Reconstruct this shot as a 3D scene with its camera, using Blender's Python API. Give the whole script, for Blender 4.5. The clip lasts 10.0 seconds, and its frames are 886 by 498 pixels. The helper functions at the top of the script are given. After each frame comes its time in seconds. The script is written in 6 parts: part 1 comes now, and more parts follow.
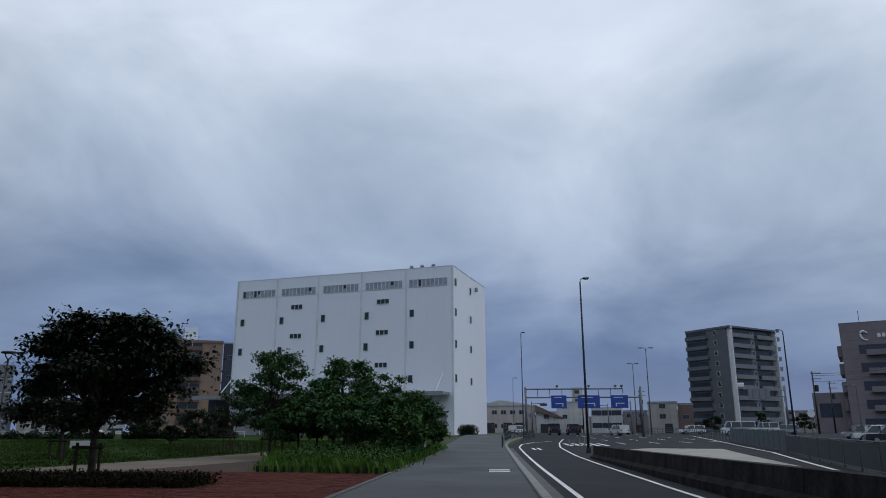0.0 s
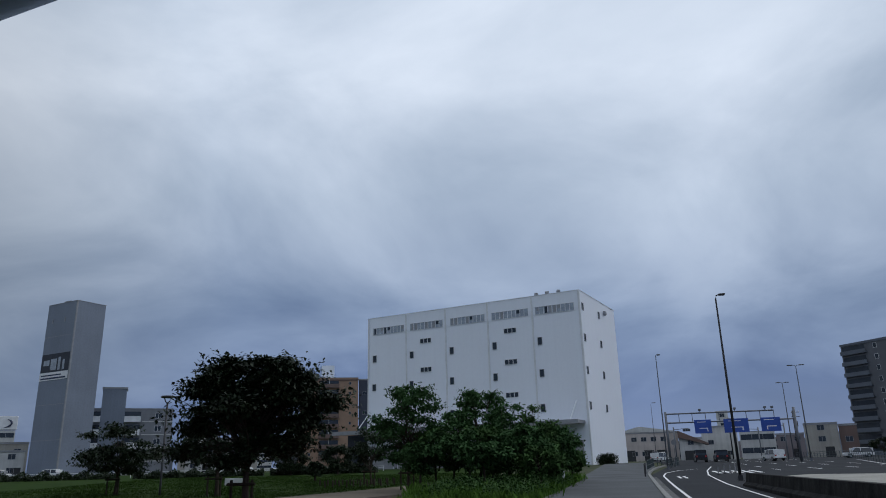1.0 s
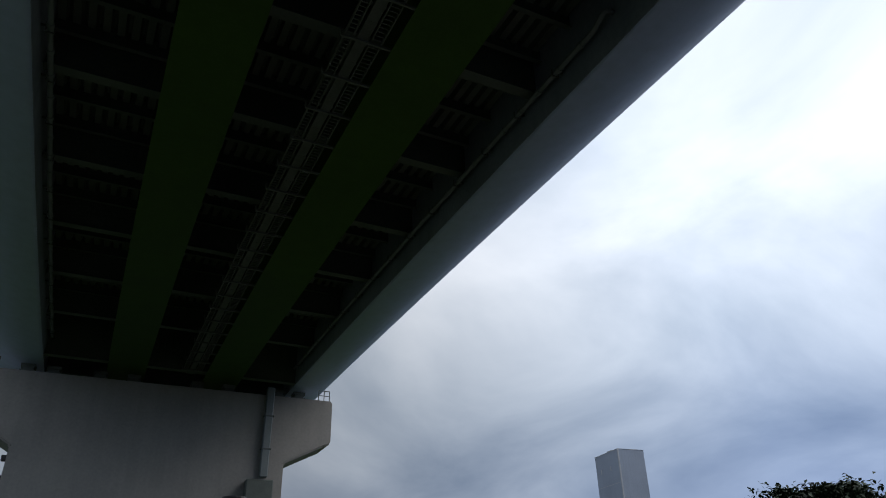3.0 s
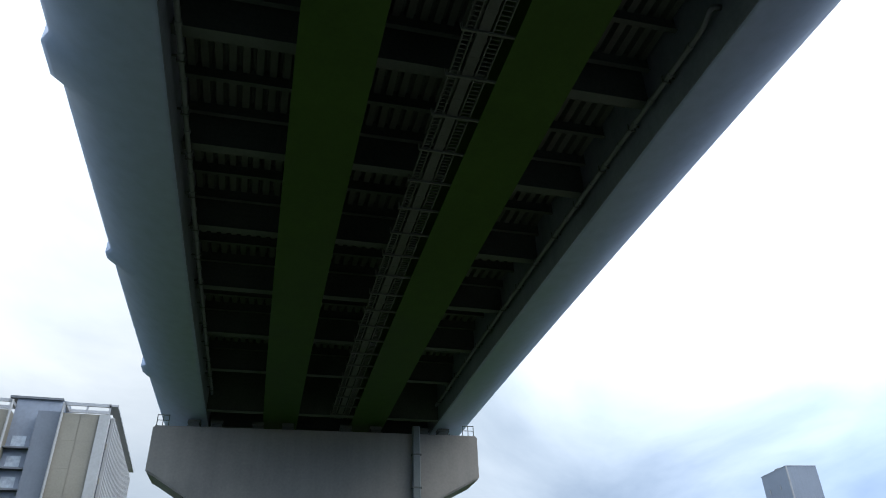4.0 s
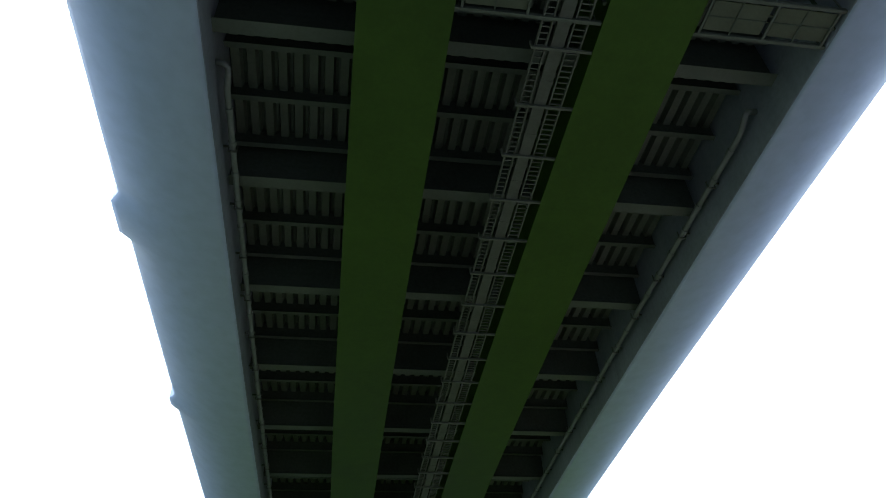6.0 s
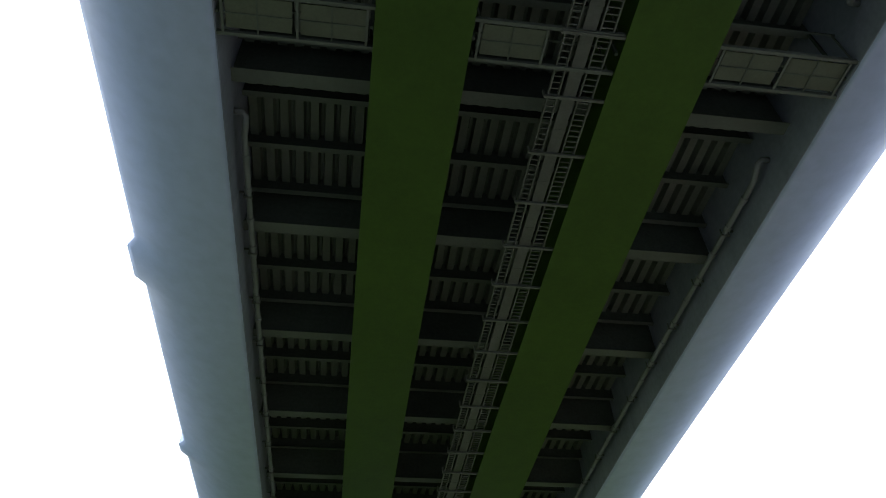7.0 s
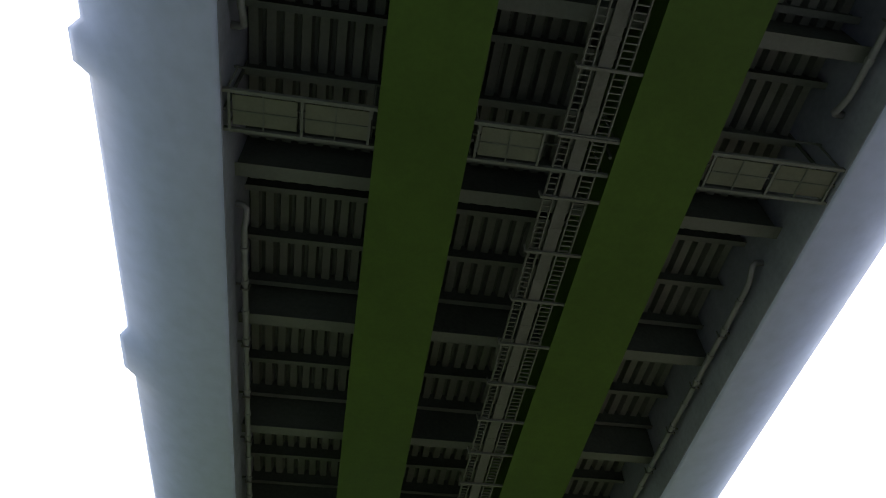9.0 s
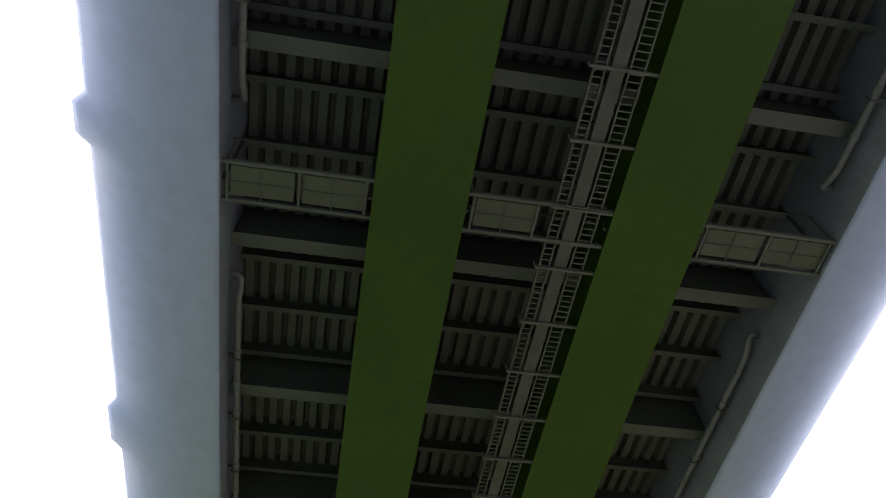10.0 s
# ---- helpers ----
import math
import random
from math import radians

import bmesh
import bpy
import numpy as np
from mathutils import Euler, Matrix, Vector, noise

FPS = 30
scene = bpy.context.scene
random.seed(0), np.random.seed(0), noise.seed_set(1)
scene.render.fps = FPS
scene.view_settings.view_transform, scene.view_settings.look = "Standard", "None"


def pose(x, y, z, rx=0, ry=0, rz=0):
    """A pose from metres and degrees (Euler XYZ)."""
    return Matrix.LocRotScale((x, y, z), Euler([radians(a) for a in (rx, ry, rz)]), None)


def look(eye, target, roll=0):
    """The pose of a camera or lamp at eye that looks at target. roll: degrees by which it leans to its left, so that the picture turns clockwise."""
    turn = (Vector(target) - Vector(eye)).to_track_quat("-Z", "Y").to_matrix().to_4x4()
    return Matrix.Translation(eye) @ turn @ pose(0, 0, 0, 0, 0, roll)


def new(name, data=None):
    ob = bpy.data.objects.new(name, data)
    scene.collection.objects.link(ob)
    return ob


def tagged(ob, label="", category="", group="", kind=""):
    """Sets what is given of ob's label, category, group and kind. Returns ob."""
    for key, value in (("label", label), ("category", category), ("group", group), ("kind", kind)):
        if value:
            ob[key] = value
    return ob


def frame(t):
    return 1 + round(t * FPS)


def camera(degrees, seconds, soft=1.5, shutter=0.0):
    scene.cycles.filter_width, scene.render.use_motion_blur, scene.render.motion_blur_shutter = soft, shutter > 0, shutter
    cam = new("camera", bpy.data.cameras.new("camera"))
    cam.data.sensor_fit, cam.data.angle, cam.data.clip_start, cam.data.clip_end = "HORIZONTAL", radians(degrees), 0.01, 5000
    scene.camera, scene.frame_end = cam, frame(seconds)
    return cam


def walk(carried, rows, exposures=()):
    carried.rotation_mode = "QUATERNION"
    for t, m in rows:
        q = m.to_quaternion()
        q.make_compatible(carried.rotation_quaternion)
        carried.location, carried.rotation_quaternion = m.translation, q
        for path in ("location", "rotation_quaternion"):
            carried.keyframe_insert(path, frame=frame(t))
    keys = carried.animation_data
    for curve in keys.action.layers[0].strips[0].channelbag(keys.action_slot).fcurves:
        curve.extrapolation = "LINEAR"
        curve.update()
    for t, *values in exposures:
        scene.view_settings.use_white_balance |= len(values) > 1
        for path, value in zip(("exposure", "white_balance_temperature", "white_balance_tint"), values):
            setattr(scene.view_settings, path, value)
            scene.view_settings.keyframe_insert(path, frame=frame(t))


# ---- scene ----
# ---- camera and walk ----
LENS = 63.9
EYE = (0.0, 0.0, 1.5)


def aim(yaw, pitch, roll):
    """Pose of the standing camera; yaw to the left of the road's line, pitch up, in degrees."""
    a, b = radians(yaw), radians(pitch)
    way = Vector((-math.sin(a) * math.cos(b), math.cos(a) * math.cos(b), math.sin(b)))
    return look(EYE, Vector(EYE) + way, roll)


PATH = [
    (0.0, 3.84, 14.40, -0.14),
    (0.5, 8.29, 15.82, -1.04),
    (1.0, 14.00, 16.88, -1.50),
    (1.5, 22.40, 18.67, -2.25),
    (2.0, 35.65, 21.04, -1.92),
    (2.5, 46.21, 25.25, -1.84),
    (3.0, 55.09, 28.34, -1.42),
    (3.2, 57.24, 29.10, -2.05),
    (4.3, 69.57, 30.57, -1.97),
    (4.5, 70.74, 30.14, -2.13),
    (5.0, 71.28, 32.15, -2.10),
    (5.5, 69.29, 38.47, -3.85),
    (5.7, 70.24, 39.73, -3.87),
    (6.8, 72.08, 44.41, -3.04),
    (7.0, 72.45, 45.01, -2.58),
    (7.5, 72.42, 46.24, -2.37),
    (8.0, 71.88, 46.86, -1.80),
    (8.5, 71.80, 47.41, -2.22),
    (9.0, 71.52, 52.73, -2.10),
    (9.5, 70.57, 56.05, -2.78),
    (10.0, 70.39, 58.35, -2.79),
]
EXPOSURES = [(0.0, 0.0, 6500, 10), (1.3, 0.0, 6500, 10), (2.0, 0.05, 6500, 10), (2.5, 0.27, 6650, 10), (3.0, 0.55, 6800, 11), (3.3, 0.9, 6800, 11), (4.3, 1.78, 6450, 6), (4.9, 2.08, 6350, 5), (5.5, 2.5, 6400, 5),
             (7.0, 2.74, 7100, 13), (7.5, 2.58, 7200, 13), (8.0, 2.74, 7300, 14), (8.5, 2.8, 7400, 15), (9.0, 2.87, 7600, 18), (9.5, 2.98, 7700, 20), (10.0, 3.25, 7800, 22)]
cam = camera(LENS, 10.0, soft=0.95)
walk(cam, [(t, aim(y, p, r)) for t, y, p, r in PATH], EXPOSURES)

# ---- world and sun ----
world = bpy.data.worlds.new("overcast_sky")
scene.world = world
world.use_nodes = True
wt = world.node_tree
wt.nodes.clear()


def wnode(kind, **settings):
    n = wt.nodes.new(kind)
    for k, v in settings.items():
        n.inputs[k].default_value = v
    return n


coord = wt.nodes.new("ShaderNodeTexCoord")
split = wt.nodes.new("ShaderNodeSeparateXYZ")
wt.links.new(coord.outputs["Generated"], split.inputs[0])
# the clouds lie on a flat layer overhead: directions are spread by their height
flat = wnode("ShaderNodeMath")
flat.operation = "ADD"
flat.inputs[1].default_value = 0.35
wt.links.new(split.outputs[2], flat.inputs[0])
layer = wt.nodes.new("ShaderNodeVectorMath")
layer.operation = "DIVIDE"
both = wt.nodes.new("ShaderNodeCombineXYZ")
for i in range(3):
    wt.links.new(flat.outputs[0], both.inputs[i])
wt.links.new(coord.outputs["Generated"], layer.inputs[0])
wt.links.new(both.outputs[0], layer.inputs[1])
drift = wt.nodes.new("ShaderNodeVectorMath")
drift.operation = "ADD"
drift.inputs[1].default_value = (-2.3, 5.1, 0.9)
wt.links.new(layer.outputs[0], drift.inputs[0])
clouds = wnode("ShaderNodeTexNoise", Scale=1.7, Detail=7.0, Roughness=0.52, Distortion=0.35)
wt.links.new(drift.outputs[0], clouds.inputs["Vector"])
ramp = wt.nodes.new("ShaderNodeValToRGB")
ramp.color_ramp.elements[0].position, ramp.color_ramp.elements[0].color = 0.30, (0.425, 0.51, 0.63, 1)
ramp.color_ramp.elements[1].position, ramp.color_ramp.elements[1].color = 0.66, (0.72, 0.80, 0.92, 1)
wt.links.new(clouds.outputs[0], ramp.inputs[0])
# thicker, darker cloud towards the horizon
low = wt.nodes.new("ShaderNodeValToRGB")
for i, (at, c) in enumerate([(0.0, (0.285, 0.35, 0.50)), (0.10, (0.21, 0.275, 0.435)), (0.20, (0.355, 0.42, 0.54)), (0.36, (0.71, 0.75, 0.80)), (0.52, (1.03, 1.03, 1.03))]):
    e = low.color_ramp.elements[i] if i < 2 else low.color_ramp.elements.new(at)
    e.position, e.color = at, (*c, 1)
wobble = wnode("ShaderNodeMath")
wobble.operation = "MULTIPLY_ADD"
wobble.inputs[1].default_value = 0.22
wt.links.new(clouds.outputs[0], wobble.inputs[0])
shift = wnode("ShaderNodeMath")
shift.operation = "SUBTRACT"
shift.inputs[1].default_value = 0.11
wt.links.new(split.outputs[2], shift.inputs[0])
wt.links.new(shift.outputs[0], wobble.inputs[2])
# a more even, thicker cover towards the west
west = wnode("ShaderNodeMapRange")
west.inputs[1].default_value, west.inputs[2].default_value, west.inputs[3].default_value, west.inputs[4].default_value = -0.50, -0.93, 0.0, 1.0
wt.links.new(split.outputs[0], west.inputs[0])
level = wnode("ShaderNodeMath")
level.operation = "MULTIPLY_ADD"
level.inputs[1].default_value = 0.13
wt.links.new(west.outputs[0], level.inputs[0])
wt.links.new(wobble.outputs[0], level.inputs[2])
# the cover thins a little towards the east
east = wnode("ShaderNodeMapRange")
east.inputs[1].default_value, east.inputs[2].default_value, east.inputs[3].default_value, east.inputs[4].default_value = 0.08, 0.5, 0.0, 0.07
wt.links.new(split.outputs[0], east.inputs[0])
cover = wnode("ShaderNodeMath")
cover.operation = "ADD"
wt.links.new(level.outputs[0], cover.inputs[0])
wt.links.new(east.outputs[0], cover.inputs[1])
wt.links.new(cover.outputs[0], low.inputs[0])
mul = wt.nodes.new("ShaderNodeMixRGB")
mul.blend_type = "MULTIPLY"
mul.inputs[0].default_value = 1.0
wt.links.new(ramp.outputs[0], mul.inputs[1])
wt.links.new(low.outputs[0], mul.inputs[2])
grey = wt.nodes.new("ShaderNodeMixRGB")
grey.blend_type = "MULTIPLY"
grey.inputs[2].default_value = (0.43, 0.412, 0.388, 1)
wt.links.new(west.outputs[0], grey.inputs[0])
wt.links.new(mul.outputs[0], grey.inputs[1])
sky = wt.nodes.new("ShaderNodeTexSky")
sky.sky_type = "NISHITA"
sky.sun_disc = False
sky.sun_elevation, sky.sun_rotation = radians(42), radians(42)
thin = wt.nodes.new("ShaderNodeMixRGB")
thin.blend_type = "ADD"
thin.inputs[0].default_value = 0.004
wt.links.new(grey.outputs[0], thin.inputs[1])
wt.links.new(sky.outputs[0], thin.inputs[2])
back = wnode("ShaderNodeBackground", Strength=1.0)
wt.links.new(thin.outputs[0], back.inputs[0])
wout = wt.nodes.new("ShaderNodeOutputWorld")
wt.links.new(back.outputs[0], wout.inputs[0])

sun = new("sun", bpy.data.lights.new("sun", "SUN"))
sun.data.energy, sun.data.angle, sun.data.color = 0.8, radians(40), (1.0, 0.97, 0.93)
sun.matrix_world = look((0, 0, 50), (-25, -28, 16))

# ---- materials ----


def material(name, color, rough=0.7, metal=0.0, vary=0.18, size=1.0, fine=12.0, bump=0.15, tint=None, per_piece=0.0, grime=0.0, gloss=0.5):
    """A painted or mineral surface: stains at two scales, fine relief, optional change from piece to piece."""
    m = bpy.data.materials.new(name)
    m.use_nodes = True
    t = m.node_tree
    b = t.nodes["Principled BSDF"]
    b.inputs["Metallic"].default_value = metal
    b.inputs["Specular IOR Level"].default_value = gloss
    tc = t.nodes.new("ShaderNodeTexCoord")
    big = t.nodes.new("ShaderNodeTexNoise")
    big.inputs["Scale"].default_value, big.inputs["Detail"].default_value = size, 5.0
    small = t.nodes.new("ShaderNodeTexNoise")
    small.inputs["Scale"].default_value, small.inputs["Detail"].default_value = fine * size, 4.0
    t.links.new(tc.outputs["Object"], big.inputs["Vector"])
    t.links.new(tc.outputs["Object"], small.inputs["Vector"])
    mixn = t.nodes.new("ShaderNodeMath")
    mixn.operation = "MULTIPLY_ADD"
    mixn.inputs[1].default_value = 0.6
    t.links.new(big.outputs[0], mixn.inputs[0])
    sc = t.nodes.new("ShaderNodeMath")
    sc.operation = "MULTIPLY"
    sc.inputs[1].default_value = 0.4
    t.links.new(small.outputs[0], sc.inputs[0])
    t.links.new(sc.outputs[0], mixn.inputs[2])
    cr = t.nodes.new("ShaderNodeValToRGB")
    c2 = tint or tuple(c * 0.8 for c in color)
    lo = tuple(c * (1 - vary) for c in c2)
    hi = tuple(min(1, c * (1 + vary)) for c in color)
    cr.color_ramp.elements[0].position, cr.color_ramp.elements[0].color = 0.3, (*lo, 1)
    cr.color_ramp.elements[1].position, cr.color_ramp.elements[1].color = 0.7, (*hi, 1)
    t.links.new(mixn.outputs[0], cr.inputs[0])
    out = cr.outputs[0]
    if per_piece:
        info = t.nodes.new("ShaderNodeObjectInfo")
        geo = t.nodes.new("ShaderNodeNewGeometry")
        add = t.nodes.new("ShaderNodeMath")
        add.operation = "ADD"
        t.links.new(info.outputs["Random"], add.inputs[0])
        t.links.new(geo.outputs["Random Per Island"], add.inputs[1])
        fr = t.nodes.new("ShaderNodeMath")
        fr.operation = "FRACT"
        t.links.new(add.outputs[0], fr.inputs[0])
        hsv = t.nodes.new("ShaderNodeHueSaturation")
        mr = t.nodes.new("ShaderNodeMapRange")
        mr.inputs[3].default_value, mr.inputs[4].default_value = 1 - per_piece, 1 + per_piece
        t.links.new(fr.outputs[0], mr.inputs[0])
        t.links.new(mr.outputs[0], hsv.inputs["Value"])
        t.links.new(out, hsv.inputs["Color"])
        out = hsv.outputs[0]
    if grime:
        # rain streaks: noise drawn out along the vertical
        mp = t.nodes.new("ShaderNodeMapping")
        mp.inputs["Scale"].default_value = (1.4, 1.4, 0.05)
        t.links.new(tc.outputs["Object"], mp.inputs[0])
        st = t.nodes.new("ShaderNodeTexNoise")
        st.inputs["Scale"].default_value, st.inputs["Detail"].default_value = 1.5, 6.0
        t.links.new(mp.outputs[0], st.inputs["Vector"])
        sr = t.nodes.new("ShaderNodeValToRGB")
        sr.color_ramp.elements[0].position, sr.color_ramp.elements[0].color = 0.30, (1 - grime, 1 - grime, 1 - grime * 0.95, 1)
        sr.color_ramp.elements[1].position, sr.color_ramp.elements[1].color = 0.62, (1, 1, 1, 1)
        t.links.new(st.outputs[0], sr.inputs[0])
        mm = t.nodes.new("ShaderNodeMixRGB")
        mm.blend_type = "MULTIPLY"
        mm.inputs[0].default_value = 1.0
        t.links.new(out, mm.inputs[1])
        t.links.new(sr.outputs[0], mm.inputs[2])
        out = mm.outputs[0]
    t.links.new(out, b.inputs["Base Color"])
    rr = t.nodes.new("ShaderNodeMapRange")
    rr.inputs[3].default_value, rr.inputs[4].default_value = max(0.02, rough - 0.12), min(1.0, rough + 0.12)
    t.links.new(mixn.outputs[0], rr.inputs[0])
    t.links.new(rr.outputs[0], b.inputs["Roughness"])
    if bump:
        bp = t.nodes.new("ShaderNodeBump")
        bp.inputs["Strength"].default_value, bp.inputs["Distance"].default_value = bump, 0.02
        t.links.new(small.outputs[0], bp.inputs["Height"])
        t.links.new(bp.outputs[0], b.inputs["Normal"])
    return m


M = {}
# girder, soffit, beam and rib paints carry the underside's shade in a darker tone
M["girder"] = material("girder_shaded_green_paint", (0.039, 0.085, 0.015), 0.6, 0, 0.12, 0.35, 20, 0.04, (0.033, 0.073, 0.013), grime=0.12, gloss=0.15)
M["fascia"] = material("fascia_grey_paint", (0.315, 0.405, 0.585), 0.5, 0, 0.02, 0.25, 20, 0.02, (0.305, 0.393, 0.57), grime=0.10)
M["soffit"] = material("deck_underside_shaded_steel", (0.072, 0.09, 0.076), 0.8, 0, 0.2, 0.6, 14, 0.1, (0.056, 0.07, 0.06), gloss=0.03)
M["steel"] = material("cross_beam_shaded_paint", (0.072, 0.092, 0.08), 0.7, 0, 0.15, 0.8, 14, 0.06)
M["web"] = material("edge_girder_web_shaded_paint", (0.2, 0.235, 0.3), 0.7, 0, 0.12, 0.5, 14, 0.05, grime=0.15)
M["fence_mesh"] = material("dark_fence_infill", (0.04, 0.046, 0.052), 0.8, 0, 0.15, 0.8, 10, 0.05)
M["rib"] = material("deck_rib_shaded_steel", (0.088, 0.108, 0.092), 0.75, 0, 0.15, 0.8, 14, 0.05)
# tray and walkway metal is darkened for the shade under the deck
M["duct"] = material("shaded_cable_duct", (0.072, 0.084, 0.076), 0.7, 0.1, 0.2, 2.0, 8, 0.05)
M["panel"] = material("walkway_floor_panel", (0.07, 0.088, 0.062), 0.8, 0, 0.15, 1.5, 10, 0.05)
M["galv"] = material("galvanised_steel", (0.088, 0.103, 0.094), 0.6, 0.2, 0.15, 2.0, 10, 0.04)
M["pvc"] = material("grey_pipe_plastic", (0.14, 0.165, 0.17), 0.5, 0, 0.1, 1.5, 10, 0.03)
M["concrete"] = material("pier_concrete", (0.248, 0.236, 0.223), 0.85, 0, 0.12, 0.4, 18, 0.25, (0.229, 0.22, 0.214), grime=0.08)
M["pale_concrete"] = material("pale_concrete", (0.50, 0.50, 0.47), 0.85, 0, 0.15, 0.6, 16, 0.25)
M["dark_concrete"] = material("streaked_barrier_concrete", (0.045, 0.044, 0.043), 0.9, 0, 0.35, 0.8, 10, 0.3, (0.025, 0.025, 0.025), grime=0.45, gloss=0.03)
M["asphalt"] = material("road_asphalt", (0.040, 0.0425, 0.047), 0.85, 0, 0.2, 0.25, 60, 0.35, gloss=0.03)
M["path"] = material("pavement_asphalt", (0.115, 0.1207, 0.1265), 0.9, 0, 0.18, 0.3, 60, 0.3, gloss=0.03)
M["white_line"] = material("road_paint_white", (0.75, 0.75, 0.74), 0.7, 0, 0.12, 3.0, 8, 0.1)
M["earth"] = material("ground_soil", (0.075, 0.08, 0.05), 0.95, 0, 0.25, 0.3, 20, 0.3, (0.045, 0.06, 0.032), gloss=0.03)
# lawn and brick base colours include a darkening for the viaduct's shadow
M["lawn"] = material("lawn_green", (0.027, 0.05, 0.01), 0.95, 0, 0.25, 0.25, 30, 0.4, (0.018, 0.036, 0.008), gloss=0.03)
M["tan"] = material("compacted_sand_path", (0.17, 0.145, 0.115), 0.95, 0, 0.15, 0.4, 40, 0.2, gloss=0.03)
M["brick"] = material("red_paving_brick", (0.105, 0.036, 0.028), 0.85, 0, 0.2, 2.0, 12, 0.2, per_piece=0.25, gloss=0.03)
M["mortar"] = material("paving_joint_sand", (0.08, 0.06, 0.05), 0.95, 0, 0.2, 1.0, 20, 0.2, gloss=0.03)
M["white_panel"] = material("white_warehouse_panel", (0.8, 0.835, 0.9), 0.6, 0, 0.02, 0.08, 30, 0.02, (0.785, 0.82, 0.89), grime=0.02)
M["white_trim"] = material("white_trim_metal", (0.75, 0.77, 0.80), 0.5, 0, 0.04, 0.5, 10, 0.02)
M["tower_panel"] = material("grey_tower_panel", (0.205, 0.24, 0.305), 0.6, 0, 0.05, 0.15, 20, 0.03, (0.155, 0.182, 0.235), grime=0.06)
M["brown"] = material("orange_brown_tile", (0.3, 0.195, 0.135), 0.7, 0, 0.08, 0.4, 20, 0.05)
M["navy"] = material("dark_navy_cladding", (0.03, 0.038, 0.065), 0.5, 0, 0.15, 0.4, 10, 0.02)
M["grey_tile"] = material("dark_grey_tile", (0.11, 0.12, 0.14), 0.6, 0, 0.1, 0.5, 20, 0.04)
M["balcony"] = material("balcony_grey_panel", (0.216, 0.2232, 0.2448), 0.7, 0, 0.08, 0.5, 20, 0.03)
M["slate"] = material("slate_blue_wall", (0.11, 0.13, 0.165), 0.6, 0, 0.06, 0.4, 12, 0.02)
M["mauve"] = material("mauve_grey_panel", (0.20, 0.175, 0.19), 0.6, 0, 0.08, 0.3, 20, 0.03)
M["beige"] = material("beige_wall_render", (0.37, 0.355, 0.32), 0.8, 0, 0.08, 0.4, 20, 0.05, grime=0.15)
M["cream"] = material("beige_stone_panel", (0.195, 0.185, 0.155), 0.65, 0, 0.07, 0.3, 20, 0.03)
M["office_trim"] = material("pale_grey_office_trim", (0.3, 0.31, 0.32), 0.5, 0, 0.05, 0.5, 10, 0.02)
M["office_grey"] = material("grey_office_tile", (0.19, 0.20, 0.225), 0.6, 0, 0.08, 0.5, 20, 0.04)
M["pale"] = material("pale_building_render", (0.54, 0.545, 0.54), 0.8, 0, 0.06, 0.4, 20, 0.05, grime=0.15)
M["pink_wall"] = material("pinkish_beige_sheet", (0.49, 0.44, 0.42), 0.75, 0, 0.08, 0.4, 20, 0.04, grime=0.12)
M["rust_wall"] = material("brick_red_cladding", (0.22, 0.10, 0.085), 0.7, 0, 0.1, 0.4, 20, 0.04)
M["brown_wall"] = material("dark_brown_cladding", (0.15, 0.10, 0.085), 0.7, 0, 0.15, 0.4, 20, 0.04)
# near-black colour stands for the unlit inside of doorways and gates
M["dark"] = material("opening_shade", (0.02, 0.022, 0.026), 0.6, 0, 0.2, 1, 8, 0)
M["roofing"] = material("roof_sheet", (0.30, 0.31, 0.33), 0.6, 0, 0.12, 0.5, 12, 0.05)
M["glass"] = material("window_glass_dark", (0.035, 0.045, 0.06), 0.12, 0, 0.2, 0.3, 4, 0)
M["pale_glass"] = material("window_glass_pale", (0.36, 0.41, 0.48), 0.2, 0, 0.2, 0.9, 4, 0)
M["frame_metal"] = material("window_frame_metal", (0.30, 0.31, 0.33), 0.45, 0.3, 0.1, 1, 8, 0)
M["pole_dark"] = material("dark_pole_paint", (0.03, 0.03, 0.034), 0.5, 0.2, 0.15, 1.5, 8, 0.02)
M["pole_grey"] = material("grey_pole_paint", (0.14, 0.15, 0.17), 0.5, 0.2, 0.1, 1.5, 8, 0.02)
M["sign_blue"] = material("blue_sign_sheet", (0.02, 0.07, 0.36), 0.5, 0, 0.05, 1, 8, 0)
M["sign_navy"] = material("navy_billboard_sheet", (0.022, 0.032, 0.085), 0.5, 0, 0.08, 1, 8, 0)
M["banner"] = material("dark_printed_banner", (0.03, 0.036, 0.055), 0.6, 0, 0.3, 0.8, 6, 0, (0.015, 0.02, 0.03))
M["sign_white"] = material("white_sign_sheet", (0.75, 0.76, 0.78), 0.5, 0, 0.04, 1, 8, 0)
M["bark"] = material("tree_bark", (0.07, 0.055, 0.045), 0.95, 0, 0.3, 3, 8, 0.5, gloss=0.03)
M["wood"] = material("weathered_stake_wood", (0.05, 0.04, 0.032), 0.9, 0, 0.25, 4, 8, 0.3, gloss=0.03)
M["leaf"] = material("tree_leaf_green", (0.06, 0.122, 0.046), 0.8, 0, 0.25, 1.2, 6, 0, (0.03, 0.062, 0.024), per_piece=0.35, gloss=0.03)
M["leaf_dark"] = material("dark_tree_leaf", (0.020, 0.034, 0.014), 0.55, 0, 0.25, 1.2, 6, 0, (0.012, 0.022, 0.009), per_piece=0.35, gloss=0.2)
M["shrub"] = material("shrub_leaf", (0.055, 0.105, 0.036), 0.8, 0, 0.25, 1.2, 6, 0, (0.045, 0.085, 0.025), per_piece=0.4, gloss=0.03)
